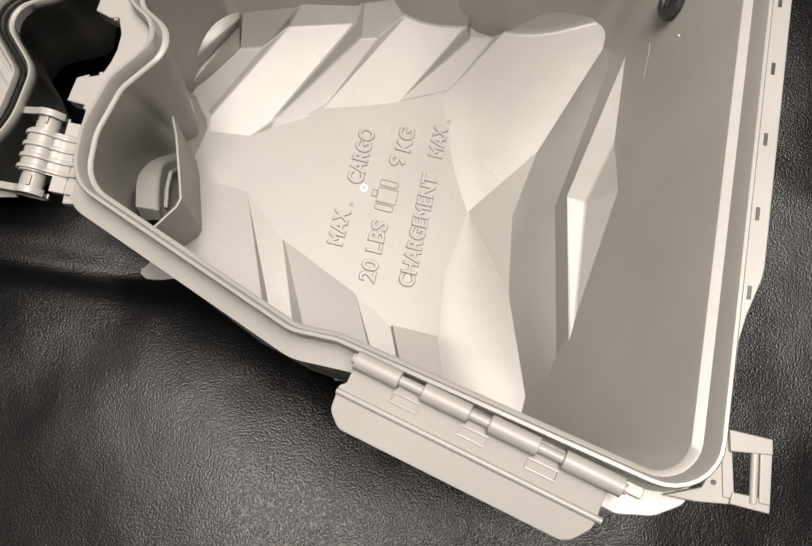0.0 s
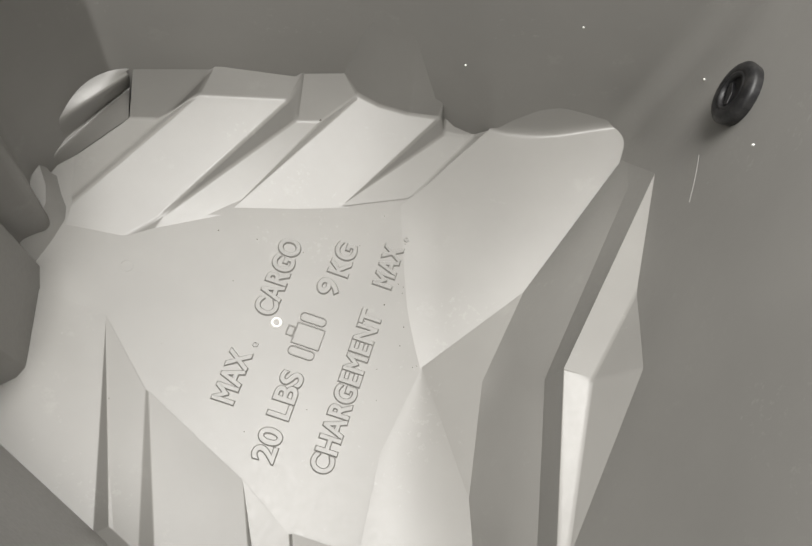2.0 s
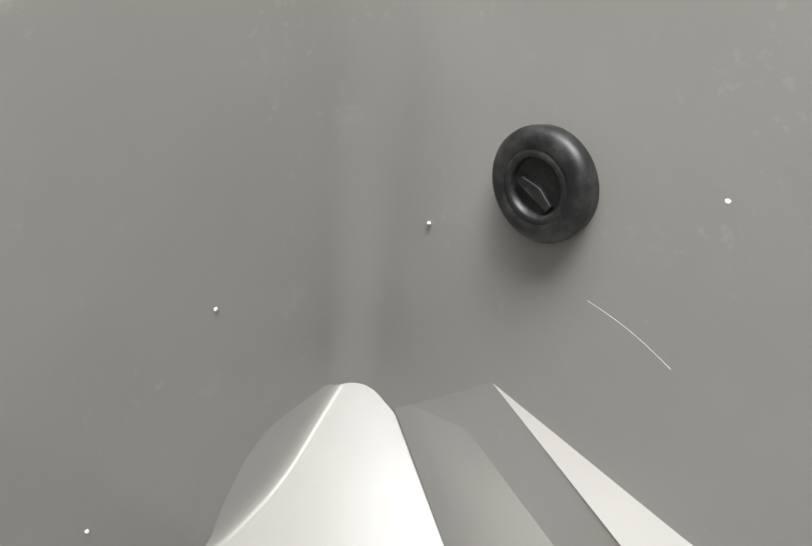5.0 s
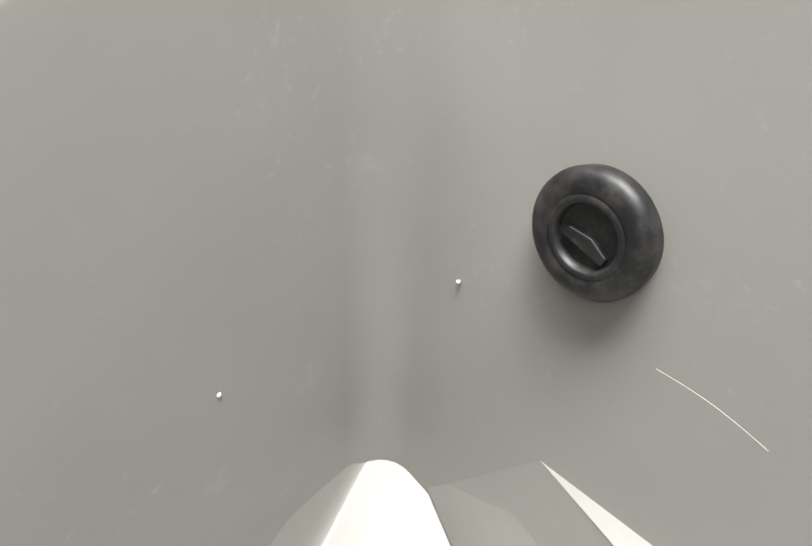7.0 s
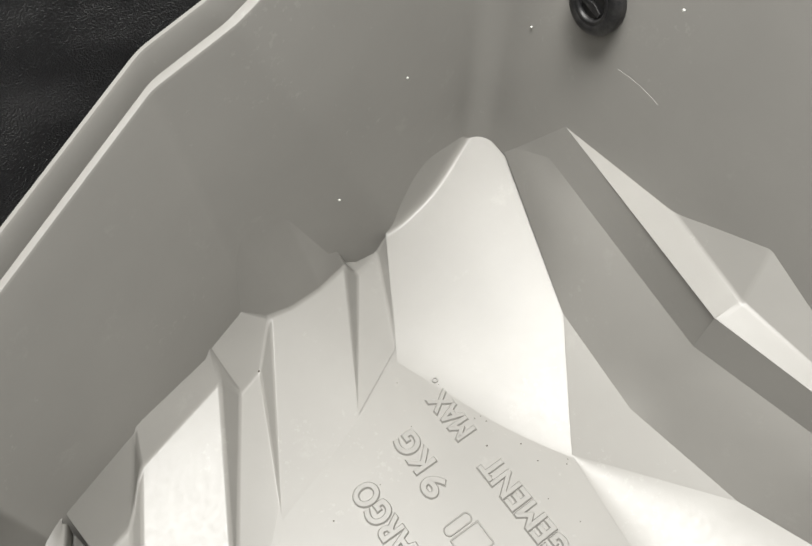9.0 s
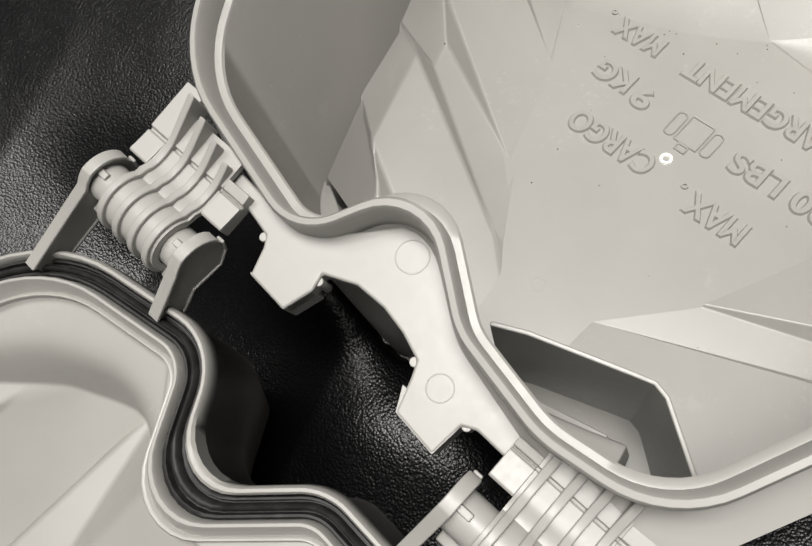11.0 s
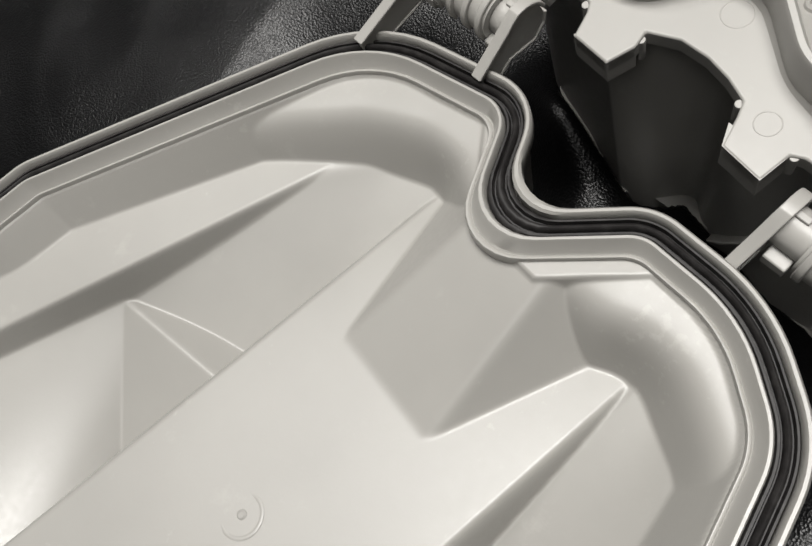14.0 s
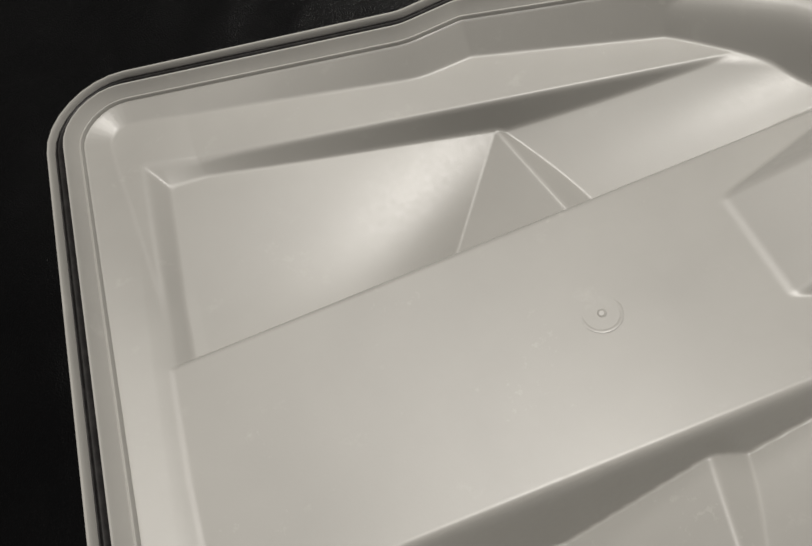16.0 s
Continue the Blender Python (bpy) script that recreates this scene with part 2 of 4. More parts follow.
def build_seat():
    fine = np.arange(-0.62, 0.42, 0.0035)
    xs = np.concatenate([np.linspace(-1.2, -0.64, 15), fine, np.linspace(0.44, 1.2, 18)])
    ys = np.concatenate([np.linspace(-1.2, -0.44, 18), np.arange(-0.42, 0.56, 0.0035), np.linspace(0.58, 1.2, 15)])
    # closer lines where the tub's bulge shows above the leather
    xs = np.sort(np.concatenate([xs[(xs < -.167) | (xs > -.093)], np.arange(-.165, -.0945, .00175)]))
    ys = np.sort(np.concatenate([ys[(ys < -.032) | (ys > .107)], np.arange(-.030, .1055, .00175)]))
    nx, ny = len(xs), len(ys)
    gx, gy = np.meshgrid(xs, ys, indexing="ij")
    # sunk under the weight of the tub: distance inside the tub's outline where the leather meets it
    spread = [-.0150, -.0185, .028, .012, .008, .004, -.0100, -.0215, -.0170, -.0111, -.0105, -.0124]
    d = depth_inside(gx, gy, rounded(inset(RIM, spread)))
    dip = 1 / (1 + np.exp(-np.clip((d - 0.0030) * 2000, -60, 60)))
    out = np.maximum(-d, 0)
    sag = 1 / ((1 + np.exp((gx - .06) / .04)) * (1 + np.exp((gy + .01) / .025)))
    z = 0.058 + sag * (.026 - .026 * np.exp(-out / .10)) - 0.09 * dip - 0.006 * np.exp(-np.maximum(-d, 0) / 0.03)
    z += 0.010 * np.exp(-((gx + .150) ** 2 + (gy - .052) ** 2) / .028 ** 2) * (1 - dip)
    z -= 0.030 * np.exp(-((gx + .150) / .05) ** 2) * np.clip((gy - .075) / .10, 0, 1) * np.clip((.27 - gy) / .08, 0, 1) * (1 - dip)
    z += 0.030 * np.exp(-(out / .022) ** 2 - ((gx + .118) ** 2 + (gy - .102) ** 2) / .030 ** 2) * (1 - dip)
    z += 0.007 * np.exp(-((gx + .148) ** 2 + (gy - .012) ** 2) / .022 ** 2) * (1 - dip)
    for i in range(nx):
        for j in range(ny):
            p = Vector((xs[i] * 7, ys[j] * 7, 0.3))
            z[i, j] += 0.006 * noise.noise(p) + 0.0013 * noise.noise(p * 3.1) + 0.0003 * noise.noise(p * 9.0)
    # a stitched fold across the seat
    z -= 0.005 * np.exp(-((gy + 0.055 + 0.16 * (gx + 0.2)) / 0.011) ** 2) / (1 + np.exp((gx + 0.12) * 80))
    z -= 0.004 * np.exp(-((gx + 0.30 - 0.25 * (gy + 0.2)) / 0.012) ** 2) / (1 + np.exp((gy + 0.09) * 80))
    verts = np.stack([gx.ravel(), gy.ravel(), z.ravel()], 1).tolist()
    idx = np.arange(nx * ny).reshape(nx, ny)
    quads = np.stack([idx[:-1, :-1].ravel(), idx[1:, :-1].ravel(), idx[1:, 1:].ravel(), idx[:-1, 1:].ravel()], 1).tolist()
    me = bpy.data.meshes.new("ground")
    me.from_pydata(verts, [], quads)
    me.materials.append(LEATHER)
    for p in me.polygons:
        p.use_smooth = True
    ob = new("ground", me)
    tagged(ob, "black grained leather seat cushion under the open case", "leather seat", kind="structure")


def build_room():
    # unseen box around the seat, added only for dim bounce and reflections
    bm = bmesh.new()
    bmesh.ops.create_cube(bm, size=1.0, matrix=Matrix.Translation((0, 0, 0.9)) @ Matrix.Diagonal((5, 5, 3.0, 1)))
    bmesh.ops.delete(bm, geom=[f for f in bm.faces if f.normal.z > 0.5], context="FACES")
    bmesh.ops.reverse_faces(bm, faces=bm.faces)
    me = bpy.data.meshes.new("unseen_room_box")
    bm.to_mesh(me)
    bm.free()
    me.materials.append(ROOM_BOX)
    tagged(new("unseen_room_box", me), "unseen plain grey walls, added for dim bounce light", "wall", kind="structure")
    bm = bmesh.new()
    slab(bm, [(-2.5, -2.5), (2.5, -2.5), (2.5, 2.5), (-2.5, 2.5)], 2.5, 0.1)
    tagged(part("ceiling", bm, ROOM_BOX), "unseen plain grey ceiling, added for dim bounce light", "ceiling", kind="structure")


build_seat()
build_room()

# ---- the case ----
case = new("cargo_case")
tagged(case, "open grey moulded plastic cargo case, tub and lid on black leather", "cargo case")


def at_plane(loop, plane, drop):
    return [(p.x, p.y, plane(p.x, p.y) - drop) for p in loop]


def wide_corner(outline, r):
    """The same outline with the corner between the back and the side wall rounded to r, and the side wall a little closer at its front end."""
    x, y, _ = outline[3]
    u, v, w = outline[2]
    return outline[:2] + [(u - .009, v, w), (x, y, r)] + outline[4:]


def build_tub():
    bm = bmesh.new()
    foot = [-.015, -.016, .048, .027, .018, .012, -.011, -.027, -.019, -.014, -.013, -.0165]
    ledge = [.0040, .0040, .0090, .0074, .0066, .0051, .0050, .0045, .0045, .0045, .0045, .0040]
    flange = [-.012, -.004, -.0030, -.003, -.003, -.003, -.004, -.004, -.004, -.004, -.0085, -.0110]
    skin = [-.0165, -.0175, .044, .020, .014, .008, -.013, -.0285, -.0210, -.0155, -.0145, -.0175]
    loops = [at_plane(rounded(inset(RIM, skin)), rim_z, 0.205),
             at_plane(rounded(inset(RIM, -.003)), rim_z, 0.018),
             at_plane(rounded(inset(RIM, flange)), rim_z, 0.0165),
             at_plane(rounded(inset(RIM, flange)), rim_z, 0.0145),
             at_plane(rounded(inset(RIM, -.0016)), rim_z, 0.0125),
             at_plane(rounded(inset(RIM, -.0013)), rim_z, 0.0010),
             at_plane(rounded(inset(RIM, -.0007)), rim_z, 0.0002),
             at_plane(rounded(inset(RIM, .0007)), rim_z, 0.0002),
             at_plane(rounded(inset(RIM, .0013)), rim_z, 0.0010),
             at_plane(rounded(inset(RIM, [e * .48 for e in ledge])), rim_z, 0.0094),
             at_plane(rounded(inset(RIM, [e - .0006 for e in ledge])), rim_z, 0.0099),
             at_plane(rounded(inset(RIM, ledge)), rim_z, 0.0107),
             at_plane(rounded(wide_corner(inset(RIM, foot), .011)), rim_z, 0.20)]
    loft(bm, loops)
    return part("tub", bm, GREY, case, smooth=True, angle=40)


tub = build_tub()


def zt(x, y):
    return 0.03 - 0.15 * x - 0.06 * y


def zr(x, y):
    """The ramp that rises to the front wall."""
    d = -0.686 * (x + 0.0785) - 0.728 * (y + 0.0075)
    return 0.0425 - 0.055 * (x + 0.0785) + 0.235 * d


def build_floor():
    def F(x, y):
        return (x, y, zt(x, y))

    bm = bmesh.new()
    facets(bm, {"a": F(-.145, .09), "b": F(-.145, -.06), "c": F(-.07, -.130), "d": F(.05, -.195), "e": F(.125, -.225), "f": F(.125, -.02), "g": F(.125, .12), "h": F(-.07, .14)}, ["a b c d e f g h"])
    part("floor_panel", bm, GREY, tub)

    # low panels towards the front wall, cut by two flat-bottomed notches, with a chamfer at the wall
    def R(x, y):
        return (x, y, zr(x, y))

    P = {"t1": (-.078, -.0075, .0428), "a0": R(-.122, .010), "a1": R(-.1275, -.046), "q1": R(-.1050, -.0700), "q2": R(-.0625, -.1003), "l1": (-.0606, -.0974, .0430),
         "w1": (-.1290, -.0570, .0765), "w2": (-.0605, -.1100, .0765), "w3": (-.0310, -.1265, .0765), "w4": (.0020, -.1395, .0765), "w5": (.0285, -.1540, .0765), "w6": (.0505, -.1660, .0765),
         "gl": (-.0606, -.0974, .0447), "gr": (-.0460, -.1080, .0445), "n1": R(-.0535, -.0380), "fn": (-.0545, -.0380, .0416),
         "e1": R(-.0345, -.1209), "e2": R(-.0180, -.1244), "e3": R(.001, -.1340), "m2": (-.0055, -.0785, .0378),
         "gl2": (.0105, -.1432, .0372), "gr2": (.0240, -.1500, .0355), "fn2": (.0160, -.0975, .0337), "n2": R(.0175, -.0970), "l2": R(.0080, -.1410),
         "e4": R(.0270, -.1500), "m4": (.0470, -.1045, zt(.0470, -.1045) + .0005), "m5": R(.0500, -.1480), "m7": F(.0800, -.1530), "m7w": (.0760, -.1790, .0620)}
    faces = ["a0 a1 q1 q2 t1", "a1 w1 q1", "q1 w1 w2 q2", "t1 q2 gl", "t1 gl gr fn", "q2 w2 w3 gr gl", "fn gr e1 n1", "gr w3 e1",
             "n1 e1 e2 e3 l2 m2", "e1 w3 w4 e3 e2", "m2 l2 gl2", "m2 gl2 gr2 fn2", "fn2 gr2 e4 n2", "l2 e3 w4 w5 gr2 gl2", "gr2 w5 e4", "n2 e4 m5 m4", "e4 w5 w6 m5", "m4 m5 m7", "m5 w6 m7w m7"]
    bm = bmesh.new()
    facets(bm, P, faces)
    ob = part("front_panel", bm, GREY, tub)
    soften(ob, 0.0014, 3, 9)

    # steps at the back: raised slabs and lower grooves between them
    P = {"fl": (-.1035, .0530, .0454), "fk": (-.1060, .0394, .0432), "fm": (-.0787, .0365, .0393), "g0r": (-.0681, .1020, .0420), "g0l": (-.0847, .1018, .0420), "g0f": (-.1060, .0560, .0425), "g0e": (-.1186, .0698, .0415),
         "wl": (-.0392, .1220, .0617), "wr": (.0056, .1294, .0526), "b0": (-.0764, .1157, .0680),
         "s0l": (-.0495, .1148, .0476), "s0r": (-.0027, .1184, .0416),
         "g1l": (-.0010, .1125, .0290), "g1r": (.0133, .1140, .0275), "gb": (-.0625, .0484, .0389), "gbr": (-.0272, .0606, .0303),
         "s1l": (.0326, .1240, .0388), "s1w": (.0243, .1323, .0471), "s1m": (.0430, .1205, .0356), "s1n": (.0590, .1185, .0318), "s1r": (.0765, .1185, .0283),
         "g2l": (.0797, .1158, .0165), "g2r": (.0960, .1167, .0120), "g2b": (.0330, .0732, .0223), "g2br": (.0630, .0757, .0164),
         "s2l": (.1057, .1182, .0200), "s2w": (.1183, .1245, .0350),
         "wz0": (-.072, .130, .0690), "wz1": (-.041, .132, .0630), "wz2": (.004, .138, .0540), "wz3": (.0246, .142, .0480), "wz4": (.079, .132, .0280), "wz5": (.097, .132, .0110),
         "k3": (-.0663, .0427, .0372), "k4": (-.0303, .0553, .0310), "k5": (.0348, .0666, .0206),
         "v0": (.0265, .1353, .0600), "v1": (.0430, .1352, .0950), "v2": (.0620, .1315, .0910), "v3": (.0792, .1270, .0380)}
    faces = ["fl fk fm gb s0r s0l", "fm k3 gb", "gb k3 k4 gbr", "gbr k4 k5 g2b", "fl s0l g0r g0f", "g0f g0r g0l g0e",
             "b0 wz0 wz1 wl", "b0 wl g0r g0l", "g0r wl s0l", "wl wz1 wz2 wr s0r s0l", "s0r wr g1l", "gb s0r g1l", "gb g1l g1r gbr",
             "wr wz2 wz3 s1w s1l g1r g1l", "gbr g1r s1l", "gbr s1l s1m s1n s1r g2b", "s1w v0 s1l", "s1l v0 v1 s1m", "s1m v1 v2 s1n", "s1n v2 v3 s1r", "s1r v3 wz4 g2l", "g2b s1r g2l", "g2b g2l g2r g2br", "g2l wz4 wz5 g2r",
             "g2r wz5 s2w s2l", "g2br g2r s2l"]
    bm = bmesh.new()
    facets(bm, P, faces)
    ob = part("stepped_panel", bm, GREY, tub)
    soften(ob, 0.0016, 3, 14)

    # rounded ridge at the end of the steps: outer line, crest, valley, small ledge, foot
    lines = [[(-.0764, .1160, .0680), (-.1066, .1008, .0730), (-.1192, .0715, .0660)],
             [(-.0797, .1137, .0670), (-.0968, .0964, .0700), (-.1184, .0784, .0660)],
             [(-.0792, .1130, .0645), (-.0956, .0943, .0670), (-.1194, .0767, .0630)],
             [(-.0823, .1133, .0545), (-.1010, .0927, .0545), (-.1199, .0717, .0520)],
             [(-.0824, .1115, .0535), (-.0997, .0913, .0530), (-.1173, .0709, .0505)],
             [(-.0852, .1019, .0420), (-.1026, .0851, .0420), (-.1196, .0695, .0410)]]
    bm = bmesh.new()
    grid = []
    for a, b, c in lines:
        a, b, c = Vector(a), Vector(b), Vector(c)
        grid.append([(a * (1 - t) * (1 - 2 * t) + b * 4 * t * (1 - t) + c * t * (2 * t - 1)) for t in np.linspace(0, 1, 13)])
    fine = []
    for k in range(len(grid) - 1):
        for s in range(5):
            f = s / 5
            row = []
            for q in range(13):
                p0, p1, p2, p3 = (grid[min(max(m, 0), len(grid) - 1)][q] for m in (k - 1, k, k + 1, k + 2))
                row.append(0.5 * (2 * p1 + (p2 - p0) * f + (2 * p0 - 5 * p1 + 4 * p2 - p3) * f * f + (3 * p1 - p0 - 3 * p2 + p3) * f ** 3))
            fine.append(row)
    fine.append(grid[-1])
    vs = [[bm.verts.new(p) for p in row] for row in fine]
    for a, b in zip(vs, vs[1:]):
        for q in range(12):
            bm.faces.new((a[q], a[q + 1], b[q + 1], b[q]))
    part("end_ridge", bm, GREY, tub, smooth=True, angle=60)

    # chamfer at the foot of the wall bulge on the hinge side
    top = [(-.1226, .0745, .0600), (-.1179, .0659, .0560), (-.1136, .0567, .0550), (-.1117, .0475, .0550), (-.1131, .0384, .0550), (-.1200, .0264, .0550)]
    low = [(-.1165, .0668, .0470), (-.1121, .0580, .0450), (-.1080, .0502, .0450), (-.1072, .0433, .0450), (-.1102, .0323, .0450), (-.1163, .0156, .0450)]
    bm = bmesh.new()
    rows = [[(x - .010, y + .003, z + .002) for x, y, z in top], top, low, [(x + .003, y, z - .008) for x, y, z in low]]
    vs = [[bm.verts.new(p) for p in row] for row in rows]
    for a, b in zip(vs, vs[1:]):
        for q in range(len(top) - 1):
            bm.faces.new((a[q], a[q + 1], b[q + 1], b[q]))
    part("foot_chamfer", bm, GREY, tub, smooth=True, angle=40)

    # the last slab swells into the corner
    x, y = np.meshgrid(np.arange(.040, .2005, .0009), np.arange(-.030, .1400, .0009), indexing="ij")
    base = zt(x, y)
    lift = .0130 + .356 * (x - .1057) + .0526 * (y - .1182)
    rise = plane3((.0730, -.0185, 0), (.0635, .0757, 0), (.1220, .0232, .0151))(x, y)
    swell = base + smax(smax(rise, lift, .004), 0 * lift - .0008, .0050)
    swell = smin(swell, .0345 + .04 * (x - .17) + .06 * (y - .11), .006)
    z = smax(base - .0004, swell, .0006)
    back = np.interp(x, [.1000, .1130, .1290, .1400, .1500, .1670, .1800], [.1200, .1152, .1132, .1132, .1145, .1168, .1178])
    for k in range(12):
        back[1:-1] = (back[:-2] + back[1:-1] + back[2:]) / 3
    z = z + 3.0 * smax(y - back, 0 * y, .0020) + 2.2 * smax(x - .1790, 0 * x, .0030)
    ex, ey = .1057 - .0630, .1182 - .0757
    beyond = ((x - .0630) * ey - (y - .0757) * ex) / math.hypot(ex, ey)
    # it ends under the slope: a line from the floor to the slope's corner and on to the wall
    past = np.maximum(plane3((.0724, -.0166, 0), (.1220, .0232, 0), (.1000, -.0246, 1))(x, y), 0)
    surface("corner_swell", x, y, z, (beyond > -.0010) & (z < .078) & (past < .12), GREY, tub)

    # sloping panel, ramp at its foot, drop and shelf along the side wall
    P = {"nr": (.1750, .0995, .0346), "mA": (.1220, .0232, .0256), "mD": (.0724, -.0166, .0203), "mM": (.1010, -.0246, .0325), "mE": (.0957, -.0785, .0325), "mQ": (.1040, -.1620, .0370), "mR": (.1060, -.1900, .0420),
         "vt": (.1672, .0685, .0600), "rl": (.1237, -.0290, .0698), "lb": (.1178, -.1260, .0720), "lc": (.1080, -.1610, .0680), "ld": (.1080, -.20, .0660),
         "rt": (.1743, .0678, .0775), "rc": (.1275, -.0300, .0918), "rb": (.1232, -.1335, .0842),
         "ri": (.1378, -.0332, .0932), "rr": (.1550, -.0300, .1075), "rk": (.1620, .0105, .0855)}
    bm = bmesh.new()
    facets(bm, {k: P[k] for k in "rl lb rc rb rt rk ri rr".split()}, ["rl rc rb lb", "rt rk ri rc", "rc ri rb", "rk rr ri", "ri rr rb"])
    soften(part("side_panel", bm, GREY, tub), 0.0013, 3, 10)
    # the drop under the shelf runs smoothly out into the wall
    bm = bmesh.new()
    facets(bm, {k: P[k] for k in "vt rt rc rl nr".split()}, ["vt rt rc rl", "nr rt vt"])
    bmesh.ops.subdivide_edges(bm, edges=bm.edges[:], cuts=5, use_grid_fill=True)
    part("side_drop", bm, GREY, tub, smooth=True, angle=120)
    bm = bmesh.new()
    facets(bm, {k: P[k] for k in "nr vt mA rl mM mE lb mQ lc ld mR".split()}, ["nr vt mA", "mA vt rl", "mA rl mM", "mM rl mE", "mE rl lb", "mE lb mQ", "mQ lb lc", "mQ lc ld mR"])
    bmesh.ops.subdivide_edges(bm, edges=bm.edges[:], cuts=3, use_grid_fill=True)
    for k in range(6):
        bmesh.ops.smooth_vert(bm, verts=[v for v in bm.verts if not v.is_boundary], factor=0.5, use_axis_x=True, use_axis_y=True, use_axis_z=True)
    # slightly bowed, flatter towards its upper edge
    top = Vector(P["vt"])
    way = (Vector(P["rl"]) - top).normalized()
    for v in bm.verts:
        if not v.is_boundary:
            d = (v.co - top - way * (v.co - top).dot(way)).length / .048
            v.co += Vector((-.0012, .0006, .0018)) * max(0, 1 - (d / .9) ** 2) * min(1, d * 3)
    part("side_slope", bm, GREY, tub, smooth=True, angle=120)
    bm = bmesh.new()
    facets(bm, {"lb": P["lb"], "lc": P["lc"], "ld": P["ld"], "rb": P["rb"], "wa": (.1200, -.1700, .090), "wb": (.1180, -.2000, .090)}, ["lb rb wa lc", "lc wa wb ld"])
    part("side_foot", bm, GREY, tub, smooth=True, angle=60)
    bm = bmesh.new()
    facets(bm, {k: P[k] for k in "mA mM mD mE".split()}, ["mD mA mM", "mD mM mE"])
    part("side_ramp", bm, GREY, tub, smooth=True, angle=120)
    # the floor curves up to the foot of the slope
    low = [F(.0724, -.0166), F(.0540, -.0600), (.0470, -.1050, zt(.0470, -.1050) + .0008), (.0500, -.1480, zr(.0500, -.1480) + .0002), (.0560, -.1850, zr(.0560, -.1850) + .0002)]
    high = [P["mD"], P["mE"], tuple(.5 * (p + q) for p, q in zip(P["mE"], P["mQ"])), P["mQ"], P["mR"]]
    bm = bmesh.new()
    rows = []
    for k in range(4):
        for q in range(8 if k < 3 else 9):
            f = q / 8
            a, b = (Vector(e[k]).lerp(Vector(e[k + 1]), f) for e in (low, high))
            row = []
            for w in range(13):
                p = a.lerp(b, w / 12)
                g = zt(p.x, p.y) + .0002
                row.append(bm.verts.new((p.x, p.y, g + (b.z - zt(b.x, b.y)) * (w / 12) ** 1.6 + (a.z - zt(a.x, a.y)) * (1 - w / 12) ** 1.2)))
            rows.append(row)
    for a, b in zip(rows, rows[1:]):
        for w in range(12):
            bm.faces.new((a[w], a[w + 1], b[w + 1], b[w]))
    bmesh.ops.remove_doubles(bm, verts=bm.verts, dist=1e-5)
    part("floor_rise", bm, GREY, tub, smooth=True, angle=60)


build_floor()


def build_pocket():
    """The thin wall of the small pocket by the hinge side."""
    def path(z, k):
        pts = [(-.1045, .0215), (-.1020, .010), (-.0990, -.022), (-.0985, -.029), (-.1010, -.034), (-.1180, -.0500)]
        return [(x - k * (0.0085 if y > -.04 else .006), y - k * (0.003 if y > -.04 else -.002), z) for x, y in pts]
    bm = bmesh.new()
    rows = [path(.1185, 0), path(.045, 1)]
    off = 0.0016
    loops = []
    for top, bot in zip(*rows):
        loops.append([Vector(top), Vector(bot)])
    rings = []
    for i, (a, b) in enumerate(loops):
        t = (loops[min(i + 1, 5)][0] - loops[max(i - 1, 0)][0]).normalized()
        n = Vector((t.y, -t.x, 0))
        rings.append([bm.verts.new(p) for p in (a, b, b + n * off, a + n * off)])
    for a, b in zip(rings, rings[1:]):
        for i in range(4):
            bm.faces.new((a[i], a[(i + 1) % 4], b[(i + 1) % 4], b[i]))
    bm.faces.new(rings[0])
    bm.faces.new(rings[-1][::-1])
    soften(part("pocket_wall", bm, GREY, tub), 0.0005, 2)


build_pocket()


# ---- hinges ----
def axis(y, z=0.168):
    return Vector((-.1515 + .2308 * (y - .001), y, z))


AX = (axis(1) - axis(0)).normalized()
SIDE = Vector((AX.y, -AX.x, 0))


def build_flange():
    outline = [(-.1057, .0985), (-.1162, .0765), (-.1193, .0755), (-.1271, .0749), (-.131, .0624), (-.1233, .0577), (-.1185, .0575), (-.1170, .048), (-.1189, .0392),
               (-.1222, .032), (-.1264, .0257), (-.131, .025), (-.1396, .0244), (-.144, .0121), (-.135, .009), (-.1342, .0054), (-.137, -.0049), (-.140, -.0156), (-.144, -.044),
               (-.1315, -.045), (-.1300, -.020), (-.1262, .002), (-.1170, .0185), (-.1030, .0270), (-.0975, .0370), (-.0985, .0450), (-.1050, .0550), (-.1100, .0660), (-.1075, .0810), (-.1040, .0930)]
    bm = bmesh.new()
    slab(bm, outline, lambda x, y: 0.1675, 0.006)
    soften(part("hinge_flange", bm, HINGE, tub), 0.0008, 3)


build_flange()


def build_flange_tabs():
    # thick sloping ends of the two tabs, and the small nubs beside them
    for q in ([(-.1265, .0755), (-.1200, .0615), (-.1233, .0577), (-.1310, .0624), (-.1271, .0749)], [(-.1330, .0260), (-.1372, .0100), (-.1350, .0090), (-.1440, .0121), (-.1396, .0244)]):
        bm = bmesh.new()
        slab(bm, q, .1672, .0105)
        soften(part("tab_block", bm, HINGE, tub), .0008, 3)
    for x, y in ((-.1205, .0578), (-.1345, .0080), (-.1168, .0772), (-.1270, .0262)):
        bm = bmesh.new()
        rod(bm, (x, y, .158), (x, y, .1666), .0013, n=14)
        soften(part("nub", bm, HINGE, tub, smooth=True), .0004, 2)


build_flange_tabs()


def part_empty(name, parent):
    ob = new(name)
    ob.parent = parent
    return ob


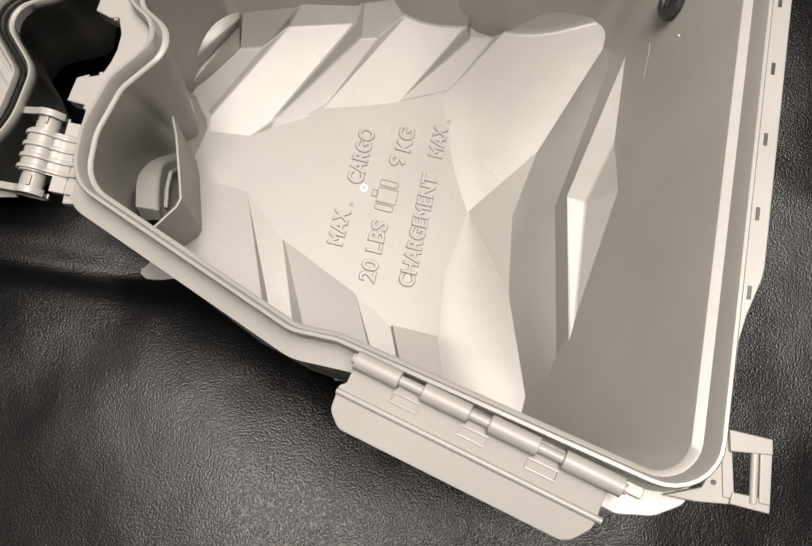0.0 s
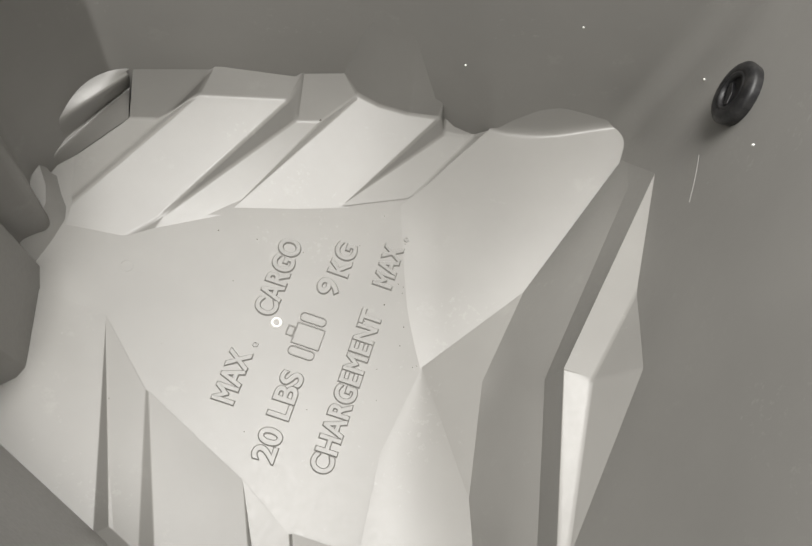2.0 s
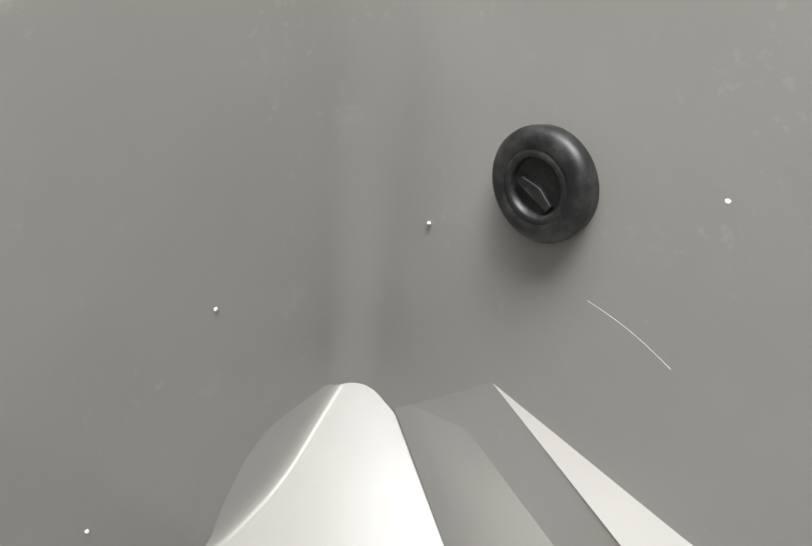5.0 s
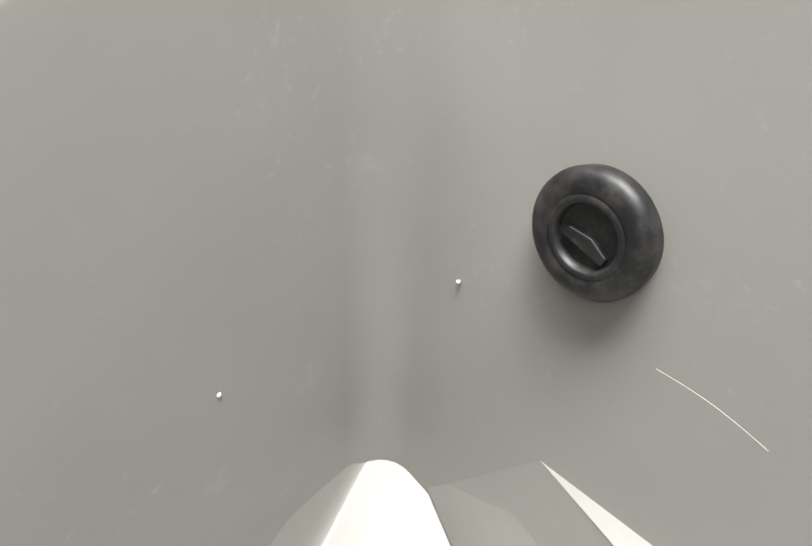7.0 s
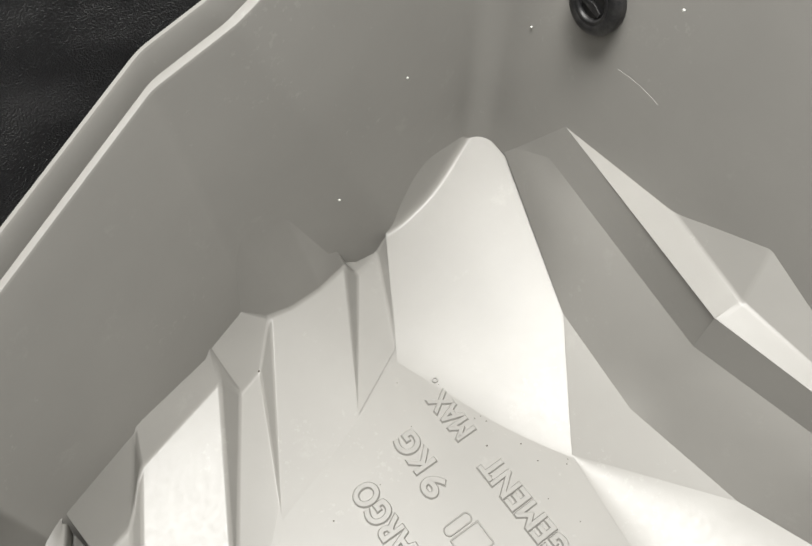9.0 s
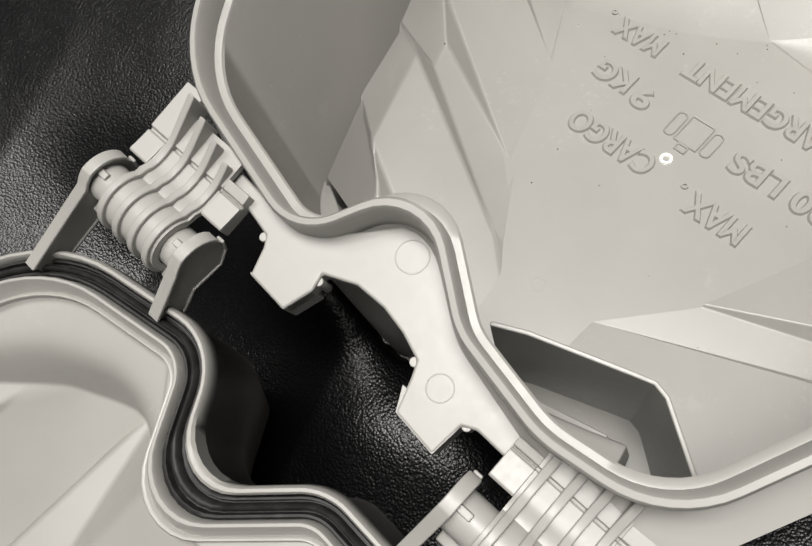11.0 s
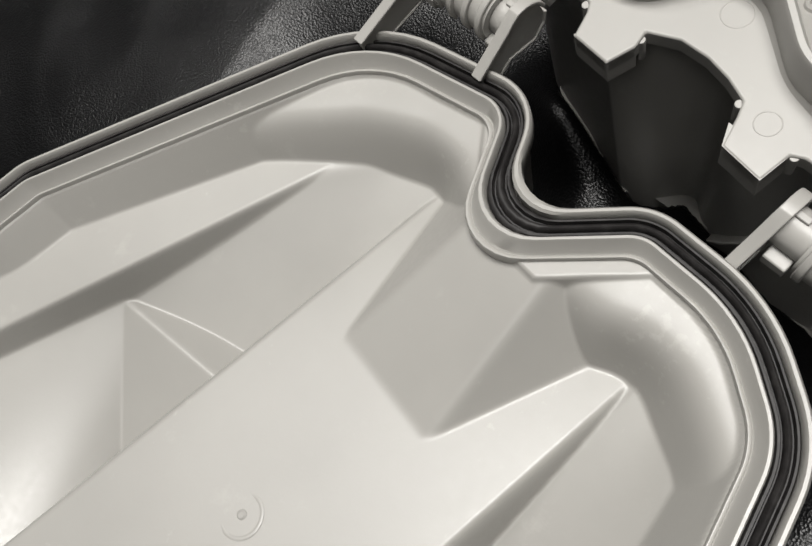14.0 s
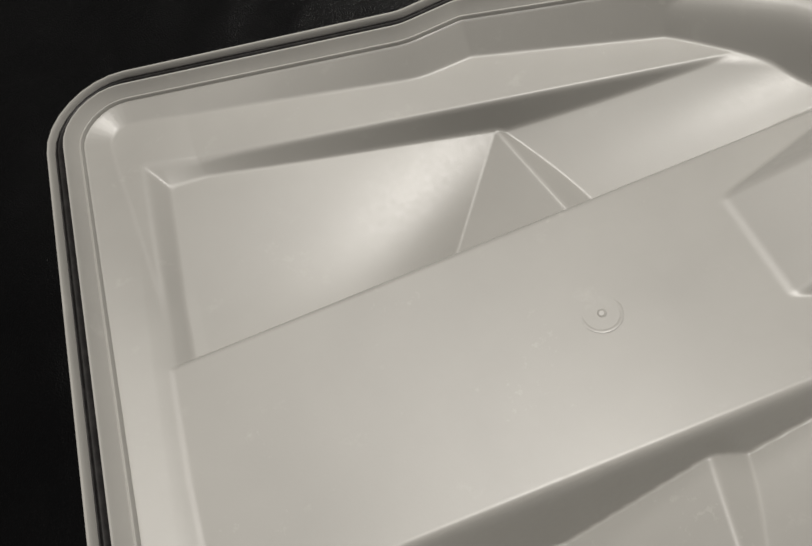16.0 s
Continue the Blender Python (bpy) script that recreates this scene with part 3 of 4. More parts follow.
def hinge_frame(y0):
    """Millimetres along the hinge, towards the tub and up, from the hinge's near end."""
    a = axis(y0)
    return lambda s, o, u: a + AX * (s * .001) + SIDE * (o * .001) + Vector((0, 0, u * .001))


def block(bm, at, s0, s1, section):
    """A bar from s0 to s1 with a section of (towards the tub, up) in millimetres."""
    rings = [[bm.verts.new(at(s, o, u)) for o, u in section] for s in (s0, s1)]
    n = len(section)
    bm.faces.new(rings[0])
    bm.faces.new(rings[1][::-1])
    for i in range(n):
        bm.faces.new((rings[0][i], rings[1][i], rings[1][(i + 1) % n], rings[0][(i + 1) % n]))


def round_over(r, first, last, n):
    return [(r * math.cos(radians(first + (last - first) * k / n)), r * math.sin(radians(first + (last - first) * k / n))) for k in range(n + 1)]


def build_hinge(y0, rim):
    """rim: how far the ribs reach at the hinge's start, and how much that grows along it."""
    h = part_empty("hinge", tub)
    at = hinge_frame(y0)
    # sheet that curls over the pin, dips behind it and runs on to the rim
    reach = rim[0] + rim[1] * 19.4 - 3.0
    tail = [(9.2, 3.9), (10.6, 2.9), (12.4, 2.3), (15.0, 2.1), (18.0, 2.2), (18.4, 1.4), (19.0, 1.5), (19.4, 2.7), (reach, 3.2)]
    top = round_over(8.3, 214, 30, 22) + tail
    under = [(o, u - 2.0) for o, u in reversed(tail)] + round_over(6.2, 30, 214, 16)
    bm = bmesh.new()
    block(bm, at, 8.2, 30.6, top + under)
    part("curled_leaf", bm, HINGE, h, smooth=True, angle=40)
    # flat wings of the leaf beside the curl
    for s0, s1 in ((0.4, 8.2), (30.6, 37.8)):
        bm = bmesh.new()
        reach = rim[0] + rim[1] * .5 * (s0 + s1) - 3.0
        block(bm, at, s0, s1, [(10.4, -2.5), (10.4, 2.5), (11.0, 3.0), (13.6, 2.6), (18.0, 2.3), (18.4, 1.4), (19.0, 1.5), (19.4, 2.7), (reach, 3.2), (reach, -2.5)])
        soften(part("leaf_wing", bm, HINGE, h), .0005, 2)
        bm = bmesh.new()
        block(bm, at, s0 + .6, s1, [(-9.0, -2.6), (-5.2, -2.0), (-4.4, -3.2), (-5.0, -7.0), (-8.2, -7.6), (-9.4, -6.0)])
        soften(part("jaw", bm, HINGE, h), .0005, 2)
        bm = bmesh.new()
        k = 1 if s0 > 20 else 0
        block(bm, at, .9 + 33.2 * k, 6.4 + 33.3 * k, [(.2, 4.8), (.2, 6.7), (2.2, 6.6), (2.2, 4.8)])
        soften(part("key", bm, HINGE, h), .0004, 2)
    bm = bmesh.new()
    first, last = (-1.4, 39.4) if y0 < 0 else (1.2, 38.2)
    rod(bm, at(first, 0, 0), at(last, 0, 0), .0058, n=36)
    part("pin", bm, HINGE, h, smooth=True)
    for s in (10.1, 16.0, 22.2, 28.5):
        end = rim[0] + rim[1] * s - 3.0
        crest = round_over(9.6, 208, 36, 22) + [(9.9, 5.0), (11.6, 3.9), (13.4, 3.4), (16.0, 3.3), (18.5, 3.8), (21.0, 4.8), (end, 4.8 + .52 * (end - 21.0))]
        foot = [(end, 1.0), (22.0, .4), (15.0, .6), (12.4, 1.0), (10.6, 1.8), (9.2, 3.2)] + round_over(7.8, 32, 206, 18)
        bm = bmesh.new()
        block(bm, at, s - 1.15, s + 1.15, crest + foot)
        soften(part("rib", bm, HINGE, h), .0005, 2, 40)
    return h


build_hinge(-.036, (36.5, -.35))
build_hinge(.0887, (23.5, .42))


# ---- flap with its pin on the front rim, latch bracket at the corner ----
def build_flap():
    a, b = Vector((.0098, -.1315, .2215)), Vector((.1120, -.1845, .2330))
    t = (b - a).normalized()
    w = Vector((t.y, -t.x, 0)).normalized()
    flap = part_empty("flap", tub)
    length = (b - a).length

    def at(s, o, h=0.0):
        return a + t * (s * length) + w * o + Vector((0, 0, h))

    bm = bmesh.new()
    rod(bm, at(-.012, 0), at(1.012, 0), .0022, n=16)
    part("pin", bm, HINGE, flap, "thin steel hinge pin", smooth=True)
    for s0, s1 in ((.0, .175), (.265, .445), (.52, .70), (.79, 1.0)):
        bm = bmesh.new()
        rod(bm, at(s0, 0), at(s1, 0), .0040, n=24)
        soften(part("knuckle", bm, HINGE, flap, smooth=True), .0004, 2)
    bm = bmesh.new()
    pts = [(p.x, p.y) for p in rounded([(.0, .0015, .0005), (.0, .0105, .0005), (-.0025, .0125, .002), (-.0015, .0235, .006), (.0050, .0290, .006), (.1060, .0288, .009), (.1128, .0190, .006), (.1115, .0015, .001)], 6)]
    vs = [[bm.verts.new(a + t * x + w * y + Vector((0, 0, -.0025 - .18 * y - h))) for x, y in pts] for h in (0, .0025)]
    bm.faces.new(vs[0])
    bm.faces.new(vs[1][::-1])
    for i in range(len(pts)):
        j = (i + 1) % len(pts)
        bm.faces.new((vs[0][i], vs[1][i], vs[1][j], vs[0][j]))
    soften(part("plate", bm, GREY, flap), .0008, 3)
    bm = bmesh.new()
    rod(bm, at(-.02, .0150, -.0050), at(.99, .0150, -.0050), .0014, n=12)
    part("ridge", bm, GREY, flap, smooth=True)
    for s0, s1 in ((.165, .275), (.43, .54), (.685, .80)):
        bm = bmesh.new()
        pts2 = [at(s0, .0050, -.0030), at(s1, .0050, -.0030), at(s1, .0095, -.0037), at(s0, .0095, -.0037)]
        inn = [at(s0 + .006, .0055, -.0030), at(s1 - .006, .0055, -.0030), at(s1 - .006, .0090, -.0037), at(s0 + .006, .0090, -.0037)]
        loft(bm, [[p + Vector((0, 0, -.001)) for p in pts2], [p + Vector((0, 0, .0006)) for p in pts2], [p + Vector((0, 0, .0006)) for p in inn], [p + Vector((0, 0, -.001)) for p in inn]])
        part("slot_frame", bm, GREY, flap)
    # strip between rim and pin, and the rounded tongue beside the flap
    bm = bmesh.new()
    lo = [at(-.05, -.004), at(1.10, -.004), at(1.10, .001), at(-.02, .002)]
    slab(bm, [(p.x, p.y) for p in lo], lambda x, y: rim_z(x, y) - .0130, .003)
    soften(part("web", bm, GREY, tub), .0006, 2)
    bm = bmesh.new()
    pts = rounded([(.1110, -.1790, .002), (.1040, -.1920, .003), (.1120, -.1962, .006), (.1265, -.1972, .012), (.1400, -.1925, .012), (.1430, -.1840, .006)], 6)
    slab(bm, [(p.x, p.y) for p in pts], lambda x, y: rim_z(x, y) - .0155, .003)
    soften(part("tongue", bm, GREY, tub), .0006, 2)


build_flap()


def build_bracket():
    br = part_empty("latch_bracket", tub)
    c = rim_z(.16, -.17) - .012
    # frame of four bars around the opening, and the foot that joins it to the rim
    bars = [[(.1570, -.1640), (.1735, -.1685), (.1728, -.1745), (.1565, -.1725)], [(.1683, -.1730), (.1730, -.1740), (.1698, -.1935), (.1655, -.1925)],
            [(.1560, -.1880), (.1705, -.1915), (.1695, -.1968), (.1545, -.1925)], [(.1545, -.1660), (.1585, -.1670), (.1570, -.1910), (.1525, -.1900)],
            [(.1300, -.1885), (.1450, -.1860), (.1560, -.1700), (.1560, -.1930), (.1420, -.1915)]]
    for i, q in enumerate(bars):
        bm = bmesh.new()
        slab(bm, q, c + .003 - .0008 * i, .007 if i < 4 else .003)
        soften(part("bar", bm, HINGE, br), .0006, 2)
    bm = bmesh.new()
    rod(bm, (.1665, -.1735, c + .001), (.1635, -.1925, c + .001), .0016, n=14)
    part("rod", bm, HINGE, br, smooth=True)
    # solid black rod end, its colour stands for the shade in the hole
    bm = bmesh.new()
    rod(bm, (.1496, -.1842, c - .002), (.1496, -.1842, c + .0006), .0010, n=14)
    part("screw_hole", bm, RUBBER, br, "small black disc for the shaded inside of a hole")


build_bracket()


def build_side_flange():
    """Flat flange along the side rim, ending in a taper, with a row of black plates for its dark slots."""
    bm = bmesh.new()
    slab(bm, [(.1500, -.1600), (.1604, -.1584), (.1681, -.1290), (.1729, -.1180), (.1812, -.1030), (.1829, -.0986), (.2151, .0304), (.2395, .1280), (.2230, .1280)], lambda x, y: rim_z(x, y) - .0143, .0022)
    flange = part("side_flange", bm, GREY, tub)
    soften(flange, .0006, 2)
    d, n = Vector((.2425, .9701, 0)), Vector((.9701, -.2425, 0))
    for k in range(6):
        y = .0640 - .0345 * k
        x = .2014 + .25 * (y + .0032)
        q = [Vector((x, y, 0)) + d * u + n * v for u, v in ((-.003, -.0008), (.003, -.0008), (.003, .0008), (-.003, .0008))]
        # no opening is cut: a black plate gives the shade inside the slot
        bm = bmesh.new()
        slab(bm, [(e.x, e.y) for e in q], lambda x, y: rim_z(x, y) - .0140, .001)
        part("slot", bm, RUBBER, flange, "black plate for the shaded opening of a flange slot")


build_side_flange()


# ---- writing on the tub floor ----
def floor_frame(x, y, turn):
    n = Vector((.15, .06, 1)).normalized()
    t = Vector((math.cos(turn), math.sin(turn), 0))
    t = (t - n * t.dot(n)).normalized()
    m = Matrix((t, n.cross(t), n)).transposed().to_4x4()
    m.translation = (x, y, zt(x, y))
    return m


def words(body, x, y, turn, length, size):
    """Raised letters; x, y: start of the base line; length: of the whole line."""
    cu = bpy.data.curves.new("lettering", "FONT")
    cu.body, cu.size = body, size
    ob = bpy.data.objects.new("lettering", cu)
    scene.collection.objects.link(ob)
    bpy.context.view_layer.update()
    me = bpy.data.meshes.new_from_object(ob.evaluated_get(bpy.context.evaluated_depsgraph_get()))
    bpy.data.objects.remove(ob)
    wide = max(v.co.x for v in me.vertices) - min(v.co.x for v in me.vertices)
    left = min(v.co.x for v in me.vertices)
    for v in me.vertices:
        v.co.x = (v.co.x - left) * length / wide
    bm = bmesh.new()
    bm.from_mesh(me)
    bmesh.ops.remove_doubles(bm, verts=bm.verts, dist=1e-6)
    edges = [e for e in bm.edges if len(e.link_faces) == 1]
    out_of = {}
    for e in edges:
        f = e.link_faces[0]
        a, b = e.verts
        n = Vector(((b.co - a.co).y, -(b.co - a.co).x)).normalized()
        if n.dot(((a.co + b.co) / 2 - f.calc_center_median()).xy) < 0:
            n = -n
        for v in (a, b):
            out_of[v] = out_of.get(v, Vector((0, 0))) + n
    foot = {}
    for v, n in out_of.items():
        n = n.normalized() * (1.0 + 0.5 * (2 - min(2, n.length)))
        foot[v] = bm.verts.new((v.co.x + n.x * .0010, v.co.y + n.y * .0010, -.0002))
        v.co += Vector((n.x, n.y, 0)) * .0003
    for v in bm.verts:
        if v.co.z > -.0001:
            v.co.z = .0012
    for e in edges:
        bm.faces.new((e.verts[0], e.verts[1], foot[e.verts[1]], foot[e.verts[0]]))
    bmesh.ops.recalc_face_normals(bm, faces=bm.faces)
    bm.to_mesh(me)
    bm.free()
    me.name = "lettering"
    me.materials.clear()
    me.materials.append(GREY)
    out = new("lettering", me)
    out.matrix_world = floor_frame(x, y, turn)
    out.parent = tub
    out["label"] = "raised moulded lettering " + body.lower()
    return out


TURN = 1.317
words("MAX", -.0157, -.0415, TURN, .0250, .0146)
words("CARGO", -.0018, .0028, TURN, .0417, .0148)
words("20 LBS", .0052, -.0674, TURN, .0432, .0146)
words("9", .0272, .0158, TURN, .0080, .0146)
words("KG", .0322, .0270, TURN, .0175, .0146)
words("CHARGEMENT", .0315, -.0710, TURN, .0822, .0144)
words("MAX", .0546, .0228, TURN, .0232, .0136)


def build_icon():
    """The small suitcase sign between the weights."""
    m = floor_frame(.0195, -.0185, TURN)
    ob = part_empty("suitcase_sign", tub)
    # along the line, up from the base line: two end pieces, the body and the handle
    for x0, x1, y0, y1, r in ((0, .0050, .0005, .0140, .0024), (.0058, .0172, -.0005, .0140, .0006), (.0180, .0230, .0005, .0140, .0024), (.0088, .0142, .0140, .0178, .0006)):
        rect = rounded([(x0, y0, r), (x1, y0, r), (x1, y1, r), (x0, y1, r)], 4)
        inner = rounded([(x0 + .0006, y0 + .0006, r * .7), (x1 - .0006, y0 + .0006, r * .7), (x1 - .0006, y1 - .0006, r * .7), (x0 + .0006, y1 - .0006, r * .7)], 4)
        bm = bmesh.new()
        loops = [[m @ Vector((p.x, p.y, h)) for p in loop] for loop, h in ((rect, -.0003), (rect, .0007), (rounded([(x0 + .0002, y0 + .0002, r), (x1 - .0002, y0 + .0002, r), (x1 - .0002, y1 - .0002, r), (x0 + .0002, y1 - .0002, r)], 4), .0009), (inner, .0007), (inner, .00005))]
        loft(bm, loops)
        part("sign_piece", bm, GREY, ob, smooth=True, angle=50)


build_icon()


def ring_mark(x, y, r, w, h, mat, name="ejector_mark"):
    m = floor_frame(x, y, 0)
    bm = bmesh.new()
    loops = [[m @ Vector((rr * math.cos(a), rr * math.sin(a), hh)) for a in np.linspace(0, 2 * math.pi, 32, endpoint=False)] for rr, hh in ((r - w, -.0002), (r - w * .6, h), (r + w * .6, h), (r + w, -.0002))]
    loft(bm, loops)
    return part(name, bm, mat, tub, smooth=True, angle=60)


ring_mark(0, 0, .0021, .0008, .0008, SPECK)
for x, y in ((-.0088, -.0117), (.0616, .0512)):
    ring_mark(x, y, .0011, .0005, .0009, GREY, "full_stop")
ring_mark(-.0740, .0225, .0030, .0003, .0001, GREY)


def flange_ring(x, y, r):
    bm = bmesh.new()
    loops = [[(x + q * math.cos(a), y + q * math.sin(a), .1675 + h) for a in np.linspace(0, 2 * math.pi, 36, endpoint=False)] for q, h in ((r - .0003, -.0002), (r - .0001, .00014), (r + .0001, .00014), (r + .0003, -.0002))]
    loft(bm, loops)
    part("ejector_mark", bm, HINGE, tub, smooth=True, angle=60)


for x, y, r in ((-.1044, .0388, .0043), (-.1296, .0175, .0034), (-.1313, -.0083, .0018)):
    flange_ring(x, y, r)


def build_pocket_frame():
    """Rounded ledge on the wall behind the pocket."""
    path = [Vector(p) for p in ((-.1225, .0220, .052), (-.1255, .0150, .066), (-.1270, .0080, .081), (-.1268, .0000, .0915), (-.1262, -.0100, .0965), (-.1256, -.0190, .0990), (-.1242, -.0310, .1020))]
    bm = bmesh.new()
    loops = []
    for i, p in enumerate(path):
        t = (path[min(i + 1, 6)] - path[max(i - 1, 0)]).normalized()
        o = Vector((1, .05, -.15))
        up = t.cross(o).normalized()
        up = up if up.z > 0 else -up
        loops.append([p - o * .006 + up * .006, p + up * .0035, p + o * .005 + up * .001, p + o * .0065 - up * .001, p + o * .006 - up * .012, p - o * .006 - up * .012])
    rg = loft(bm, loops)
    bm.faces.new(rg[0])
    bm.faces.new(rg[-1])
    soften(part("pocket_ledge", bm, GREY, tub), .0012, 3)
    o = Vector((1, .05, -.15))
    bm = bmesh.new()
    rows = [[bm.verts.new(p + o * .0035), bm.verts.new((p.x + .0085, p.y - .001, .040))] for p in path]
    for a, b in zip(rows, rows[1:]):
        bm.faces.new((a[0], b[0], b[1], a[1]))
    part("pocket_back", bm, GREY, tub, smooth=True, angle=60)
    bm = bmesh.new()
    frame_path = [Vector(p) for p in ((-.1160, .0120, .052), (-.1178, .0085, .066), (-.1190, .0010, .080), (-.1190, -.0120, .0860), (-.1188, -.0250, .0880))]
    ribbon(bm, frame_path, .0012, (1, .05, .1), .0022)
    soften(part("pocket_rib", bm, GREY, tub), .0005, 2)


build_pocket_frame()


def speck(x, y, z, r, mat, name):
    bm = bmesh.new()
    bmesh.ops.create_icosphere(bm, subdivisions=1, radius=r, matrix=Matrix.Translation((x, y, z)))
    for v in bm.verts:
        v.co += Vector((x, y, z)).lerp(v.co, 0.35 * noise.noise(v.co * 4000)) - Vector((x, y, z))
    part(name, bm, mat, tub, smooth=True, angle=80)


for p in ((.1366, .1251, .1031, .0007), (.0864, .1239, .0710, .0006), (.1877, .0989, .1064, .0006), (.1777, .0371, .1617, .0006)):
    speck(*p, SPECK, "dust_speck")

rng = random.Random(4)
for k in range(34):
    # grit lies on the floor, most of it round the last line of the writing
    x, y = (rng.gauss(.058, .014), rng.gauss(.012, .030)) if k < 20 else (rng.uniform(-.08, .08), rng.uniform(-.07, .05))
    speck(x, y, zt(x, y) + .0001, rng.uniform(.0002, .00042), DIRT, "dirt_speck")
for p in ((.0090, .1160, .0275, .0006), (.0120, .1140, .0280, .0007), (.0200, .1230, .0330, .0006), (-.0560, .0950, .0450, .0003), (.1000, .1165, .0130, .0005)):
    speck(*p, DIRT, "dirt_speck")


def build_scratch():
    bm = bmesh.new()
    a, b = Vector((.1745, .0519, .1256)), Vector((.1691, .0312, .1258))
    path = [a.lerp(b, q / 10) + Vector((-.0002, 0, .0012 * math.sin(q * .31))) for q in range(11)]
    ribbon(bm, path, .00006, (.2, -.1, 1), .00025)
    part("scratch", bm, HINGE, tub, "fine pale scratch")


build_scratch()


# ---- the lid ----
def build_lid():
    bm = bmesh.new()

    loops = [at_plane(rounded(inset(LID, .020)), lid_z, 0.100),
             at_plane(rounded(inset(LID, .006)), lid_z, 0.050),
             at_plane(rounded(inset(LID, .0020)), lid_z, 0.010),
             at_plane(rounded(inset(LID, .0)), lid_z, 0.0070),
             at_plane(rounded(inset(LID, .0)), lid_z, 0.0010),
             at_plane(rounded(inset(LID, .0006)), lid_z, 0.0002),
             at_plane(rounded(inset(LID, .0014)), lid_z, 0.0002),
             at_plane(rounded(inset(LID, .0020)), lid_z, 0.0010),
             at_plane(rounded(inset(LID, .0022)), lid_z, 0.0055),
             at_plane(rounded(inset(LID, .0078)), lid_z, 0.0055),
             at_plane(rounded(inset(LID, .0080)), lid_z, 0.0008),
             at_plane(rounded(inset(LID, .0084)), lid_z, 0.0001),
             at_plane(rounded(inset(LID, .0091)), lid_z, 0.0001),
             at_plane(rounded(inset(LID, .0096)), lid_z, 0.0008),
             at_plane(rounded(inset(LID, .0113)), lid_z, 0.0058),
             at_plane(rounded(inset(LID, .0117)), lid_z, 0.0061),
             at_plane(rounded(inset(LID, .0120)), lid_z, 0.0056),
             at_plane(rounded(inset(LID, .0123)), lid_z, 0.0054),
             at_plane(rounded(inset(LID, .0127)), lid_z, 0.0054),
             at_plane(rounded(inset(LID, .0130)), lid_z, 0.0060),
             at_plane(rounded(inset(LID, .0132)), lid_z, 0.0100)]
    loft(bm, loops, cap_last=False)
    lid = part("lid", bm, GREY, case, smooth=True, angle=40)
    bm = bmesh.new()
    loops = []
    prof = [(.0023, .0053), (.0023, .0036), (.0027, .0026), (.0032, .0026), (.0036, .0044), (.0039, .0044), (.0043, .0022), (.0049, .0018), (.0055, .0022), (.0059, .0044), (.0062, .0044), (.0066, .0026), (.0072, .0026), (.0077, .0036), (.0077, .0053)]
    for d, z in prof:
        loops.append(at_plane(rounded(inset(LID, d)), lid_z, z))
    loft(bm, loops)
    part("gasket", bm, GASKET, lid, "black ribbed rubber gasket", smooth=True, angle=60)
    return lid


lid = build_lid()
LO = Vector((-.176, .052))
LU, LV = Vector((-.964, .264)), Vector((.264, .964))


def luv(u, v, d):
    p = LO + LU * u + LV * v
    return (p.x, p.y, lid_z(p.x, p.y) - d)


def plat(u):
    return 0.0333 - 0.078 * u


